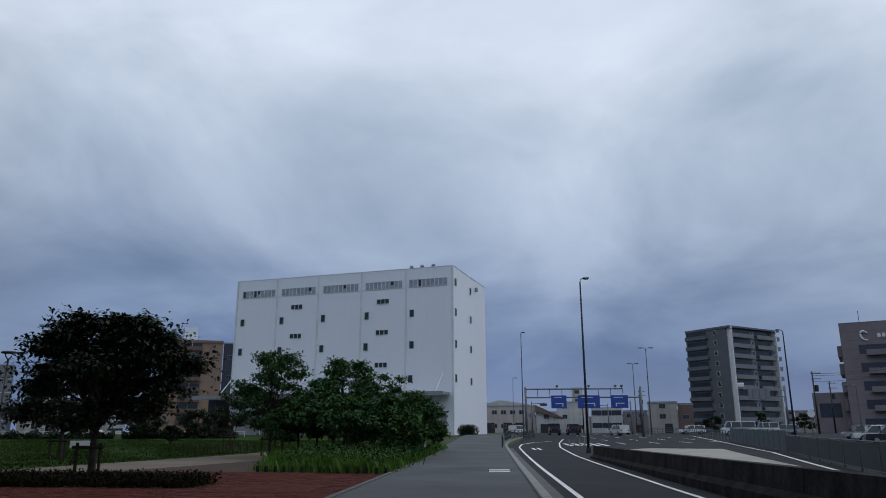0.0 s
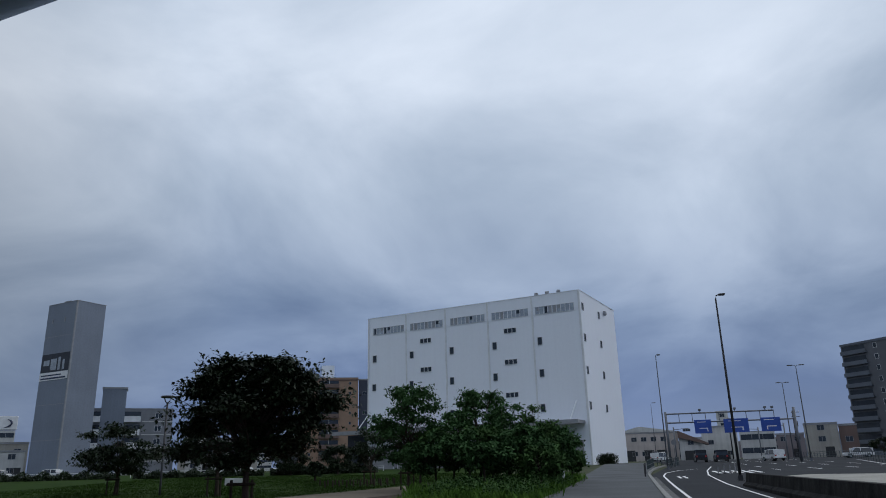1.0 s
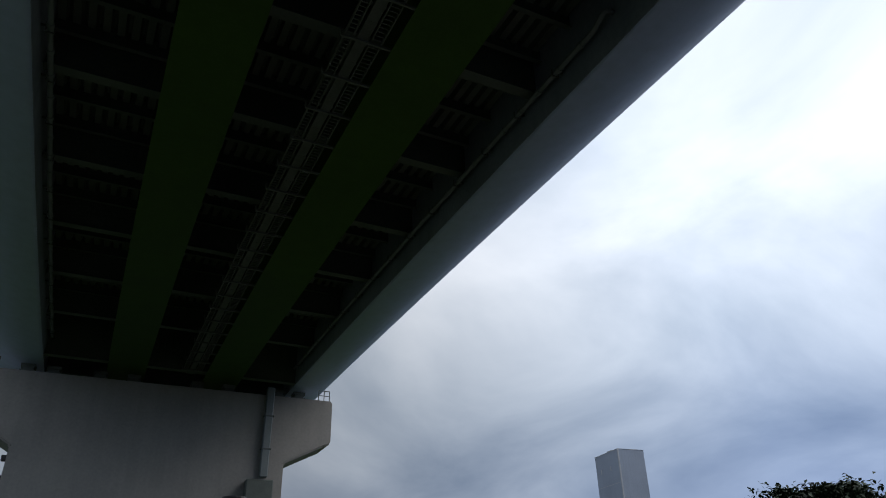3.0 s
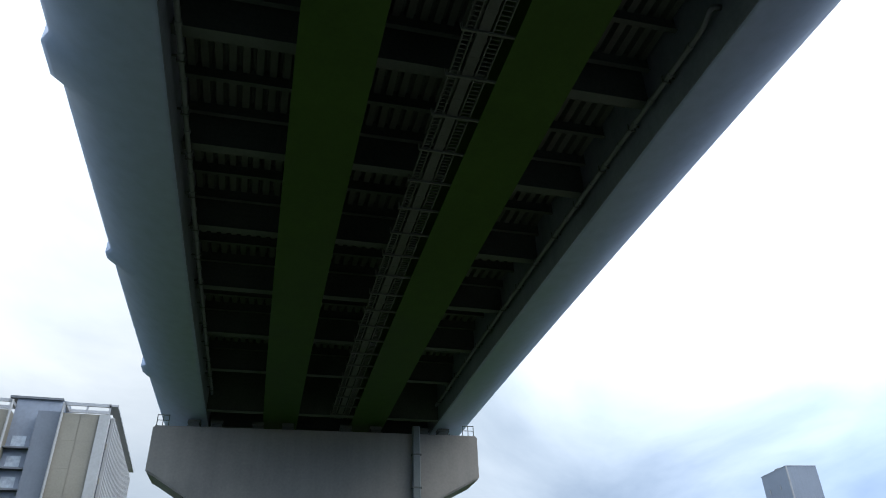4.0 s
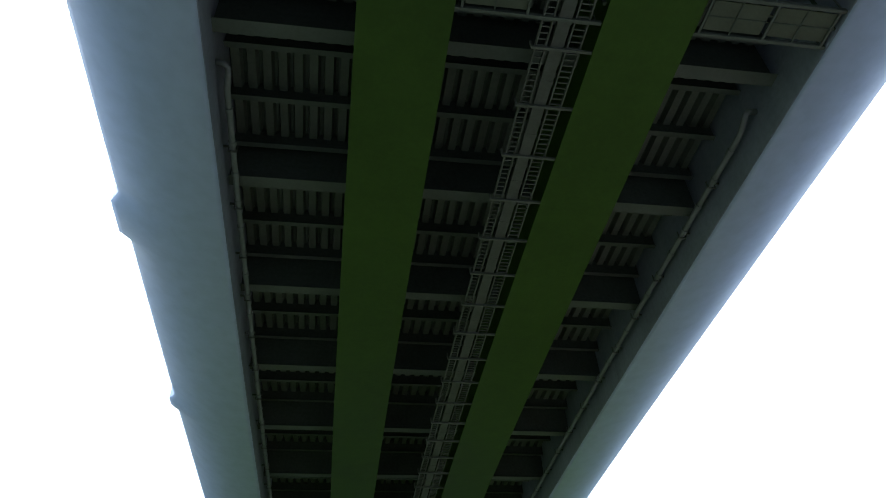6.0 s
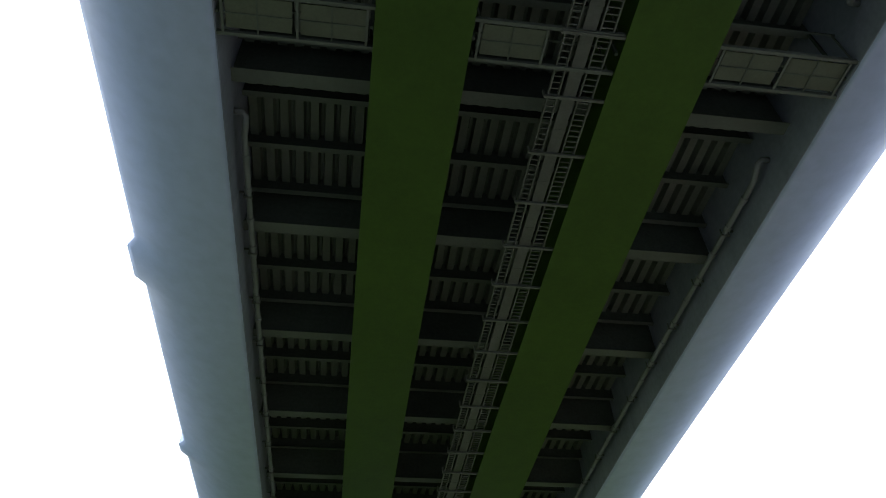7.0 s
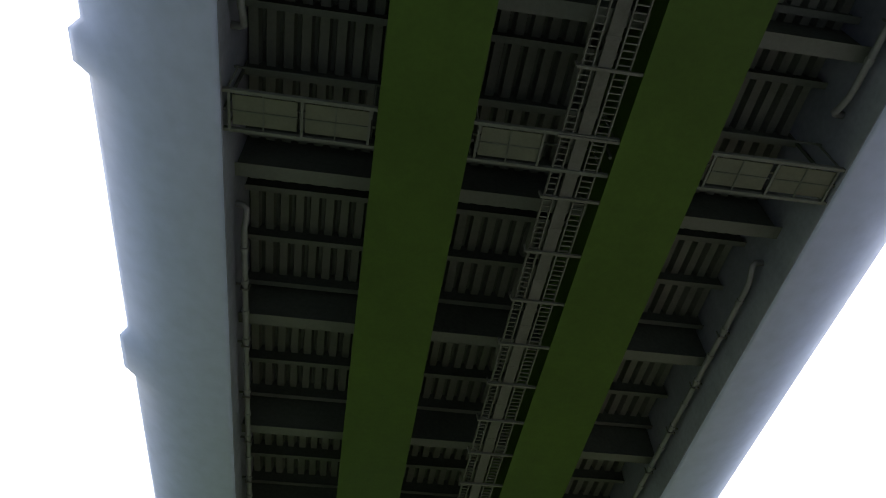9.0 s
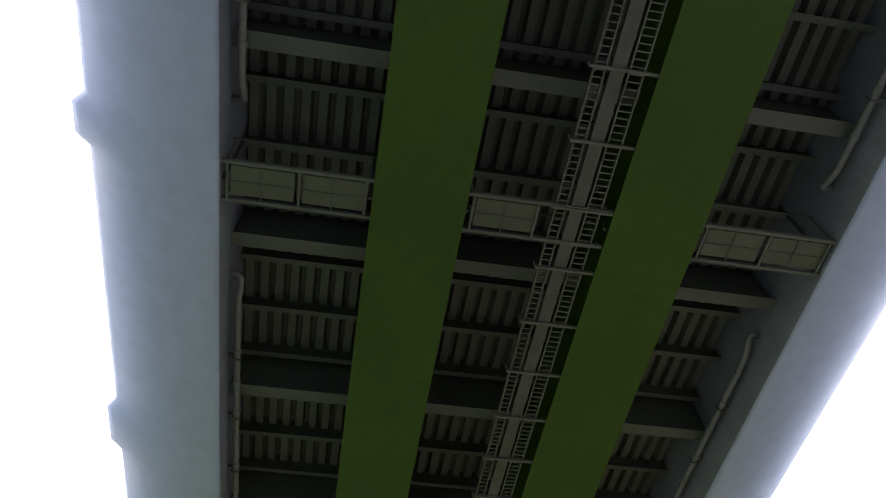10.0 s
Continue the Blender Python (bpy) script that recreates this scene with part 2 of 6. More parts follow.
# hedge leaf colour is darkened for the shade beneath the viaduct
M["red_shrub"] = material("low_hedge_shaded_leaf", (0.013, 0.011, 0.006), 0.8, 0, 0.25, 1.2, 6, 0, (0.022, 0.021, 0.012), per_piece=0.4, gloss=0.03)
M["grass_blade"] = material("grass_blade", (0.1, 0.19, 0.035), 0.9, 0, 0.3, 0.6, 6, 0, (0.06, 0.12, 0.022), per_piece=0.35, gloss=0.03)
# blades are darkened for that shadow like the lawn under them
M["lawn_blade"] = material("mown_grass_blade", (0.028, 0.054, 0.011), 0.9, 0, 0.3, 0.4, 6, 0, (0.018, 0.037, 0.008), per_piece=0.35, gloss=0.03)
M["car_white"] = material("white_car_paint", (0.72, 0.73, 0.74), 0.25, 0, 0.03, 1, 8, 0)
M["car_black"] = material("black_car_paint", (0.02, 0.021, 0.024), 0.25, 0, 0.1, 1, 8, 0)
M["car_silver"] = material("silver_car_paint", (0.38, 0.40, 0.42), 0.3, 0.5, 0.05, 1, 8, 0)
M["rubber"] = material("tyre_rubber", (0.02, 0.02, 0.02), 0.9, 0, 0.2, 4, 8, 0)
M["red_lamp"] = material("red_tail_lens", (0.35, 0.02, 0.02), 0.3, 0, 0.05, 4, 8, 0)
M["fence_green"] = material("dark_fence_paint", (0.055, 0.075, 0.08), 0.6, 0.1, 0.15, 1.5, 8, 0.02)
M["gutter"] = material("gutter_concrete", (0.085, 0.086, 0.085), 0.9, 0, 0.2, 0.6, 16, 0.25)
M["kerb"] = material("kerb_concrete", (0.24, 0.24, 0.228), 0.9, 0, 0.2, 0.6, 16, 0.25)
M["island"] = material("traffic_island_concrete", (0.2805, 0.272, 0.238), 0.9, 0, 0.2, 0.4, 16, 0.25)
M["fence_panel"] = material("blue_grey_fence_panel", (0.075, 0.10, 0.115), 0.6, 0.1, 0.1, 0.8, 8, 0.02)

# ---- small builders ----


def mesh_of(name, bm, mat, smooth=False):
    me = bpy.data.meshes.new(name)
    bm.to_mesh(me)
    bm.free()
    me.materials.append(mat)
    if smooth:
        for p in me.polygons:
            p.use_smooth = True
    return me


def part(name, bm, mat, parent, label="", smooth=False):
    ob = new(name, mesh_of(name, bm, mat, smooth))
    ob.parent = parent
    if label:
        tagged(ob, label)
    return ob


def share(name, me, parent, m):
    ob = new(name, me)
    ob.parent = parent
    ob.matrix_basis = m
    return ob


def thing(name, m, label, category, group="", kind=""):
    ob = new(name)
    ob.matrix_basis = m
    return tagged(ob, label, category, group, kind)


def single(name, bm, mat, m, label, category, group="", kind="", smooth=False):
    ob = new(name, mesh_of(name, bm, mat, smooth))
    ob.matrix_basis = m
    return tagged(ob, label, category, group, kind)


def box(bm, x0, x1, y0, y1, z0, z1, bevel=0.0):
    vs = [bm.verts.new((x, y, z)) for z in (z0, z1) for y in (y0, y1) for x in (x0, x1)]
    fs = [bm.faces.new([vs[i] for i in f]) for f in ((0, 2, 3, 1), (4, 5, 7, 6), (0, 1, 5, 4), (2, 6, 7, 3), (0, 4, 6, 2), (1, 3, 7, 5))]
    if bevel:
        es = list({e for f in fs for e in f.edges})
        bmesh.ops.bevel(bm, geom=es, offset=bevel, segments=1, affect="EDGES")
    return bm


def boxes(*specs, bevel=0.0):
    bm = bmesh.new()
    for s in specs:
        box(bm, *s, bevel=bevel)
    return bm


def tube(bm, points, radii, sides=8, caps=True):
    """A round bar through the points, with its radius at each."""
    pts = [Vector(p) for p in points]
    if not isinstance(radii, (list, tuple)):
        radii = [radii] * len(pts)
    rings = []
    for i, p in enumerate(pts):
        d = (pts[min(i + 1, len(pts) - 1)] - pts[max(i - 1, 0)]).normalized()
        side = d.cross(Vector((0, 0, 1)) if abs(d.z) < 0.9 else Vector((1, 0, 0))).normalized()
        up = side.cross(d)
        rings.append([bm.verts.new(p + radii[i] * (math.cos(a) * side + math.sin(a) * up)) for a in (2 * math.pi * k / sides for k in range(sides))])
    for a, b in zip(rings, rings[1:]):
        for k in range(sides):
            bm.faces.new((a[k], a[(k + 1) % sides], b[(k + 1) % sides], b[k]))
    if caps:
        bm.faces.new(rings[0][::-1])
        bm.faces.new(rings[-1])
    return bm


def sweep(bm, profile, stations, offset=lambda s: 0.0, closed=True):
    """A cross section (u, z) drawn along the local y axis, moved sideways by offset(s)."""
    rings = [[bm.verts.new((u + offset(s), s, z)) for u, z in profile] for s in stations]
    n = len(profile)
    for a, b in zip(rings, rings[1:]):
        for k in range(n if closed else n - 1):
            bm.faces.new((a[k], b[k], b[(k + 1) % n], a[(k + 1) % n]))
    if closed:
        bm.faces.new(rings[0])
        bm.faces.new(rings[-1][::-1])
    bmesh.ops.recalc_face_normals(bm, faces=bm.faces[:])
    return bm


def ground_z(x, y):
    """The land rises gently, about a metre, away from the viaduct."""
    k = min(1.0, max(0.0, (math.hypot(x, y) - 30) / 120))
    return 1.0 * k * k * (3 - 2 * k)


def polar(az, d, dz=0.0):
    """A place on the ground, az degrees to the left of the road's line."""
    x, y = -d * math.sin(radians(az)), d * math.cos(radians(az))
    return Vector((x, y, ground_z(x, y) + dz))


# ---- ground, road, pavement, park ----


def sheet(name, outline, mat, lift, label, cell=6.0, kind="structure", category=""):
    """A surface laid on the land, cut into cells that follow its rise."""
    bm = bmesh.new()
    vs = [bm.verts.new((x, y, 0)) for x, y in outline]
    bm.faces.new(vs)
    xs, ys = [p[0] for p in outline], [p[1] for p in outline]
    for axis, a, b in ((0, min(xs), max(xs)), (1, min(ys), max(ys))):
        k = math.floor(a / cell) + 1
        while k * cell < b:
            co, no = [0, 0, 0], [0, 0, 0]
            co[axis], no[axis] = k * cell, 1
            bmesh.ops.bisect_plane(bm, geom=bm.verts[:] + bm.edges[:] + bm.faces[:], plane_co=co, plane_no=no)
            k += 1
    for v in bm.verts:
        v.co.z = ground_z(v.co.x, v.co.y) + lift
    bmesh.ops.recalc_face_normals(bm, faces=bm.faces[:])
    for f in bm.faces:
        if f.normal.z < 0:
            f.normal_flip()
    return single(name, bm, mat, Matrix(), label, category or name, "", kind)


def make_ground():
    bm = bmesh.new()
    radii = [0, 15, 30, 45, 60, 75, 90, 105, 120, 150, 220, 400, 900, 2500, 4800]
    rings = []
    for r in radii[1:]:
        rings.append([bm.verts.new((r * math.cos(a), r * math.sin(a), ground_z(r, 0) - 0.03)) for a in (2 * math.pi * k / 48 for k in range(48))])
    mid = bm.verts.new((0, 0, -0.03))
    for k in range(48):
        bm.faces.new((mid, rings[0][k], rings[0][(k + 1) % 48]))
    for a, b in zip(rings, rings[1:]):
        for k in range(48):
            bm.faces.new((a[k], b[k], b[(k + 1) % 48], a[(k + 1) % 48]))
    return single("ground", bm, M["earth"], Matrix(), "wide soil and grass ground round the road", "ground", "", "structure")


make_ground()
sheet("road", [(1.35, -60), (75, -60), (75, 210), (4, 210), (4, 95), (1.35, 66)], M["asphalt"], 0.0, "dark grey asphalt road with white lane lines", 10)
sheet("pavement", [(-3.5, -60), (1.1, -60), (1.0, 60), (2.5, 95), (2.5, 125), (-4.5, 125), (-4.2, 62), (-3.5, 58)], M["path"], 0.10, "grey asphalt footway beside the road", 6)
sheet("lawn", [(-120, -60), (-20.0, -60), (-20.0, 29), (-15.7, 51.6), (-14.5, 60), (-14.5, 118), (-120, 118)], M["lawn"], 0.02, "mown green park lawn", 12, category="lawn")
sheet("sand_path", [(-20.0, -60), (-16.0, -60), (-16, 23), (-12, 39), (-9.5, 60), (-14.5, 60), (-15.7, 51.6), (-20, 29)], M["tan"], 0.01, "pale compacted sand path through the park", 6, category="path")

# ---- viaduct ----
# local axes: x across the deck, y along it, z up; the camera stands at its origin
VIA = pose(0, 0, 0, 0, 0, 82)
BASE, DECK = 14.0, 16.6
STATIONS = [-45 + 4.5 * i for i in range(31)]


def bend(s):
    return 0.00036 * max(0.0, s - 12) ** 2


viaduct = thing("viaduct", VIA, "elevated steel box girder motorway viaduct on concrete piers", "viaduct")


def box_girder(name, u0, u1, mat, label):
    bm = bmesh.new()
    lip = 0.12
    sweep(bm, [(u0, BASE), (u1, BASE), (u1, BASE + 0.03), (u1 - lip, BASE + 0.03), (u1 - lip, DECK), (u0 + lip, DECK), (u0 + lip, BASE + 0.03), (u0, BASE + 0.03)], STATIONS, bend)
    return part(name, bm, mat, viaduct, label)


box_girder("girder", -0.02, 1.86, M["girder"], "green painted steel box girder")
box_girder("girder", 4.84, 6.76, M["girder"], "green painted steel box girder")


BULGES = ((5.70, 5.92, 6.60, 6.84, 0.27), (13.90, 14.24, 15.42, 15.72, 0.25), (24.25, 24.55, 25.0, 25.25, 0.22), (35.5, 35.8, 36.55, 36.95, 0.24))


def fairing():
    """The underside of the edge girder: flat inside, curving up to the deck's edge."""
    xs = [k / 22 for k in range(23)]
    return [(6.38 + 2.87 * x, BASE + 1.2 * (0.75 * x ** 1.7 + 0.25 * x ** 4)) for x in xs] + [(9.252, BASE + 1.21)]


def edge_girder(side):
    """Outer box with its rounded fairing up to the deck's edge; side -1 or 1."""
    mid = 3.38
    prof = fairing() + [(9.25, DECK + 0.2), (6.38, DECK + 0.2)]
    extra = [t + d for b in BULGES for t, d in zip(b[:4], (-0.01, 0.0, 0.0, 0.01))] if side < 0 else []
    bm = bmesh.new()
    sweep(bm, [(mid + side * a, z) for a, z in prof], sorted(STATIONS + extra), bend)
    for v in bm.verts if side < 0 else ():
        # the edge swells out, with chamfered ends, round each lamp base
        for s0, s1, s2, s3, out in BULGES:
            w = np.interp(v.co.y, (s0, s1, s2, s3), (0, 1, 1, 0))
            a = mid - (v.co.x - bend(v.co.y))
            v.co.x -= out * w * min(1.0, max(0.0, (a - 7.6) / 1.65)) ** 1.5
    # thin plate over the inner wall, its paint darkened for the shade there
    u = mid + side * 6.365
    web = bmesh.new()
    sweep(web, [(u - 0.01, BASE + 0.03), (u + 0.01, BASE + 0.03), (u + 0.01, DECK), (u - 0.01, DECK)], STATIONS, bend)
    part("inner_web", web, M["web"], viaduct, "inner web of the edge girder, darkened for shade")
    return part("edge_girder", bm, M["fascia"], viaduct, "blue-grey edge girder with rounded fairing", True)


for side in (-1, 1):
    edge_girder(side)
    bm = bmesh.new()
    u = 3.38 + side * 9.10
    sweep(bm, [(u - 0.13, DECK + 0.2), (u + 0.13, DECK + 0.2), (u + 0.10, DECK + 1.3), (u - 0.10, DECK + 1.3)], STATIONS, bend)
    part("parapet", bm, M["fascia"], viaduct)
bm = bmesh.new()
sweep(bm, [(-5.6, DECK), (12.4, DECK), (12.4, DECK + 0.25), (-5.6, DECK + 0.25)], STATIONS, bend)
part("deck_slab", bm, M["soffit"], viaduct, "steel deck underside with shade in its paint")

BAYS = [(-3.00, -0.02), (1.86, 4.84), (6.76, 9.76)]
# stiffening ribs along the deck
for u0, u1 in BAYS:
    n = int((u1 - u0) / 0.37)
    for i in range(n):
        u = u0 + (i + 0.5) * (u1 - u0) / n
        bm = bmesh.new()
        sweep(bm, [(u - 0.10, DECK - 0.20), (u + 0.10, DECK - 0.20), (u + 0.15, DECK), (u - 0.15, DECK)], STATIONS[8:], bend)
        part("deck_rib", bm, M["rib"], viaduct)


def across(name, u0, u1, s, z0, z1, web, flange, mat):
    """A cross beam of T or I shape between two girders' webs."""
    u0, u1 = u0 - 0.12, u1 + 0.12
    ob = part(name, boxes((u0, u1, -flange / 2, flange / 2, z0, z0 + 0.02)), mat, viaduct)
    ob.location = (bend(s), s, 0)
    # web takes the darkened soffit paint for the scarce light between girders
    part("web", boxes((u0, u1, -web / 2, web / 2, z0 + 0.02, z1)), M["soffit"], ob, "web plate in the shaded soffit paint")
    return ob


CROSS = [4.12 + 4.43 * i for i in range(-2, 8)]
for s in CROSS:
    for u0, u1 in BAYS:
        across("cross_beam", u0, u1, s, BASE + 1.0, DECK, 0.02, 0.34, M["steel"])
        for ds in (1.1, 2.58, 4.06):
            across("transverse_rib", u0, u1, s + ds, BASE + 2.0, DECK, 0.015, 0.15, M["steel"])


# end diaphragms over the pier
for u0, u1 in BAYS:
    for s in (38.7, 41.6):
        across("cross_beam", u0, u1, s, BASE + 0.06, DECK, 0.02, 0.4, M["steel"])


def walkway(u0, u1):
    """Hanging inspection platform across one bay: rails, posts and floor panels."""
    w = thing("inspection_walkway", VIA, "pale steel inspection walkway hung between the girders", "walkway", "walkways under the deck")
    s0, s1, z = 6.25, 7.08, BASE + 0.12
    for s in (s0, s1):
        part("side_rail", boxes((u0, u1, s - 0.035, s + 0.035, z - 0.05, z + 0.05)), M["steel"], w)
        part("hand_rail", boxes((u0, u1, s - 0.02, s + 0.02, z + 1.05, z + 1.09)), M["steel"], w)
    n, end = (1, 3.45) if 1 < u0 < 2 else (2, u1)
    for i in range(n):
        a, b = u0 + 0.12 + i * (end - u0 - 0.2) / n, u0 + 0.08 + (i + 1) * (end - u0 - 0.2) / n
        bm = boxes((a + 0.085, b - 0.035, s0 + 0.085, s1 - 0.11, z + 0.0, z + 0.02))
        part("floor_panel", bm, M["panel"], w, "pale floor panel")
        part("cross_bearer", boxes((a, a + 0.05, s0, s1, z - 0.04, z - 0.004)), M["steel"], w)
        part("panel_rib", boxes(((a + b) / 2 - 0.015, (a + b) / 2 + 0.015, s0, s1, z - 0.02, z - 0.004)), M["soffit"], w)
        part("panel_rib", boxes((a, b, (s0 + s1) / 2 - 0.012, (s0 + s1) / 2 + 0.012, z - 0.02, z - 0.003)), M["soffit"], w)
    part("cross_bearer", boxes((end - 0.16, end - 0.11, s0, s1, z - 0.04, z - 0.004)), M["steel"], w)
    for u in (u0 + 0.1, u1 - 0.1):
        for s in (s0, s1):
            part("post", boxes((u - 0.015, u + 0.015, s - 0.015, s + 0.015, z, z + 1.07)), M["rib"], w)
    for u in (u0 + 0.05, u1 - 0.05):
        part("hanger", boxes((u - 0.03, u + 0.03, (s0 + s1) / 2 - 0.03, (s0 + s1) / 2 + 0.03, z, DECK - 0.004)), M["soffit"], w)


for u0, u1 in BAYS:
    walkway(u0, u1)


def cable_tray():
    t = thing("cable_tray", VIA, "galvanised cable ladders and duct under the deck", "cable tray")
    z = BASE + 0.11
    span = [2.0 + 3.1 * i for i in range(13)]
    bm = bmesh.new()
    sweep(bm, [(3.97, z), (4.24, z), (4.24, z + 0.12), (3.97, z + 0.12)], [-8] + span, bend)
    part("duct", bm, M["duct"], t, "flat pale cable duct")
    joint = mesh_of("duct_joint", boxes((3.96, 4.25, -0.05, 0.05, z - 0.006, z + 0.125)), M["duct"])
    for i in range(24):
        s = 1.3 + 1.46 * i
        share("duct_joint", joint, t, Matrix.Translation((bend(s), s, 0)))
    for a, b in ((3.66, 3.87), (4.32, 4.60)):
        lad = bmesh.new()
        for u in (a, b):
            sweep(lad, [(u - 0.015, z), (u + 0.015, z), (u + 0.015, z + 0.1), (u - 0.015, z + 0.1)], [-8] + span, bend)
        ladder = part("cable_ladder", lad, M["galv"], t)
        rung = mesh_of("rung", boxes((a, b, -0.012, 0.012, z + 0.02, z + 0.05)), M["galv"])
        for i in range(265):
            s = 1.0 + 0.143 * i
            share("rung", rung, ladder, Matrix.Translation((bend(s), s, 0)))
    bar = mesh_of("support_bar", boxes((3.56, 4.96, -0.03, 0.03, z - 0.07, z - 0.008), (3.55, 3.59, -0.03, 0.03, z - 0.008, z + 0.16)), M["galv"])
    for i in range(27):
        s = 0.44 + 1.46 * i
        share("support_bar", bar, t, Matrix.Translation((bend(s), s, 0)))


cable_tray()


def drain(u, s0, s1, z, up, side):
    """A drain pipe slung along the deck, bending up to a gully at one end; up is -1 or 1, side the way to the web."""
    pts = [(u + bend(s), s, z) for s in np.linspace(s0, s1, 14)]
    x, y = (pts[0] if up < 0 else pts[-1])[:2]
    tip = [(x, y + up * 0.25, z + 0.02), (x - side * 0.03, y + up * 0.50, z + 0.08), (x - side * 0.03, y + up * 0.66, z + 0.17), (x + side * 0.05, y + up * 0.72, z + 0.24), (x + side * 0.24, y + up * 0.73, z + 0.26)]
    pts = tip[::-1] + pts if up < 0 else pts + tip
    d = thing("drain_pipe", VIA, "grey drain pipe slung along the edge girder", "pipe", "drain pipes under the deck")
    part("pipe", tube(bmesh.new(), pts, 0.075, 12), M["pvc"], d, smooth=True)
    for i, s in enumerate(np.arange(s0 + 0.35, s1 - 0.2, 0.98)):
        c = u + bend(s)
        part("coupling", tube(bmesh.new(), [(c, s - 0.07, z), (c, s + 0.07, z)], 0.096, 12), M["pvc"], d)
        if i % 2:
            part("clamp", boxes((c - 0.11, c + 0.11, s + 0.16, s + 0.20, z - 0.11, z - 0.085), (c - 0.11, c - 0.09, s + 0.16, s + 0.20, z - 0.085, z + 0.12), (c + 0.09, c + 0.11, s + 0.16, s + 0.20, z - 0.085, z + 0.12)), M["galv"], d)
            part("hanger", boxes((min(c + side * 0.11, c + side * 0.42), max(c + side * 0.11, c + side * 0.42), s + 0.16, s + 0.20, z + 0.06, z + 0.11)), M["galv"], d)


drain(-2.74, 10.2, 38.0, BASE + 0.75, -1, -1)
drain(-2.74, -6.0, 4.6, BASE + 0.75, 1, -1)
drain(9.48, 10.2, 38.0, BASE + 0.75, -1, 1)
drain(9.48, -6.0, 4.7, BASE + 0.75, 1, 1)


# ---- pier ----
pier = thing("pier", VIA @ pose(0, 0, 0, 0, 0, -1.6), "grey concrete hammerhead pier carrying the viaduct", "pier")
PS, PT, PD = 39.6, 13.5, 2.6


def pier_head():
    bm = bmesh.new()
    cu0, cu1, w0, w1 = -4.36, 8.80, -6.49, 11.37
    out = [(w0, PT), (w1, PT), (w1, PT - 2.45), (w1 - 0.35, PT - 2.62), (cu1, PT - 3.72), (cu1, -0.3), (cu0, -0.3), (cu0, PT - 3.72), (w0 + 0.35, PT - 2.62), (w0, PT - 2.45)]
    lo = [bm.verts.new((u, PS, z)) for u, z in out]
    hi = [bm.verts.new((u, PS + PD, z)) for u, z in out]
    bm.faces.new(lo)
    bm.faces.new(hi[::-1])
    for i in range(len(out)):
        j = (i + 1) % len(out)
        bm.faces.new((lo[i], hi[i], hi[j], lo[j]))
    bmesh.ops.recalc_face_normals(bm, faces=bm.faces[:])
    bmesh.ops.bevel(bm, geom=bm.edges[:], offset=0.08, segments=2, affect="EDGES")
    return part("column", bm, M["concrete"], pier)


pier_head()

# ---- pier details ----
FACE = PS - 0.002
for u0, u1 in ((-4.5, -3.3), (-1.1, 0.55), (3.8, 5.5), (8.3, 9.5)):
    for u in (u0, u1):
        b = part("bearing", boxes((u - 0.35, u + 0.35, PS + 0.45, PS + 1.25, PT, PT + 0.16), (u - 0.26, u + 0.26, PS + 0.55, PS + 1.15, PT + 0.16, PT + 0.34), (u - 0.33, u + 0.33, PS + 0.5, PS + 1.2, PT + 0.34, PT + 0.5)), M["galv"], pier, "steel bearing block")
for u0, u1 in ((-6.35, -5.75), (10.55, 11.2)):
    rail = boxes(*[(u - 0.02, u + 0.02, PS + 0.15, PS + 0.19, PT, PT + 0.62) for u in (u0, (u0 + u1) / 2, u1)], (u0, u1, PS + 0.15, PS + 0.19, PT + 0.58, PT + 0.62), (u0, u1, PS + 0.15, PS + 0.19, PT + 0.3, PT + 0.33))
    part("end_rail", rail, M["galv"], pier, "small steel rail at the pier top")


def pier_drain():
    d = thing("pier_drain", VIA @ pose(0, 0, 0, 0, 0, -1.6), "grey drain pipe with collecting box on the pier face", "pipe")
    part("upper_pipe", boxes((7.48, 7.92, PS - 0.34, PS - 0.02, 8.95, 13.85), bevel=0.05), M["pvc"], d)
    part("collecting_box", boxes((6.78, 8.20, PS - 0.62, PS - 0.02, 7.75, 8.78), bevel=0.05), M["galv"], d, "galvanised collecting box")
    part("box_flange", boxes((6.70, 8.28, PS - 0.68, PS - 0.02, 7.68, 7.745)), M["galv"], d)
    part("lower_pipe", tube(bmesh.new(), [(6.95, PS - 0.22, 7.67), (6.95, PS - 0.22, 0.0)], 0.19, 12), M["pvc"], d, smooth=True)
    for z in (12.2, 10.4, 5.8, 3.4):
        u = 7.70 if z > 8 else 6.95
        part("clamp", boxes((u - 0.27, u + 0.27, PS - 0.38, PS - 0.02, z, z + 0.07)), M["galv"], d)


pier_drain()
for z in (9.15, 8.2):
    part("side_fitting", boxes((-4.62, -4.361, PS + 0.5, PS + 0.75, z, z + 0.28), bevel=0.03), M["pole_dark"], pier, "small dark fitting on the pier side")

# ---- road furniture ----


def strip(name, x0, x1, y0, y1, label, parent_lift=0.012, mat=None):
    bm = bmesh.new()
    n = max(1, int((y1 - y0) / 3))
    pts = [(y0 + (y1 - y0) * i / n) for i in range(n + 1)]
    left = [bm.verts.new((x0, y, ground_z(x0, y) + parent_lift)) for y in pts]
    right = [bm.verts.new((x1, y, ground_z(x1, y) + parent_lift)) for y in pts]
    for i in range(n):
        bm.faces.new((left[i], right[i], right[i + 1], left[i + 1]))
    return single(name, bm, mat or M["white_line"], Matrix(), label, "road marking", "", "structure")


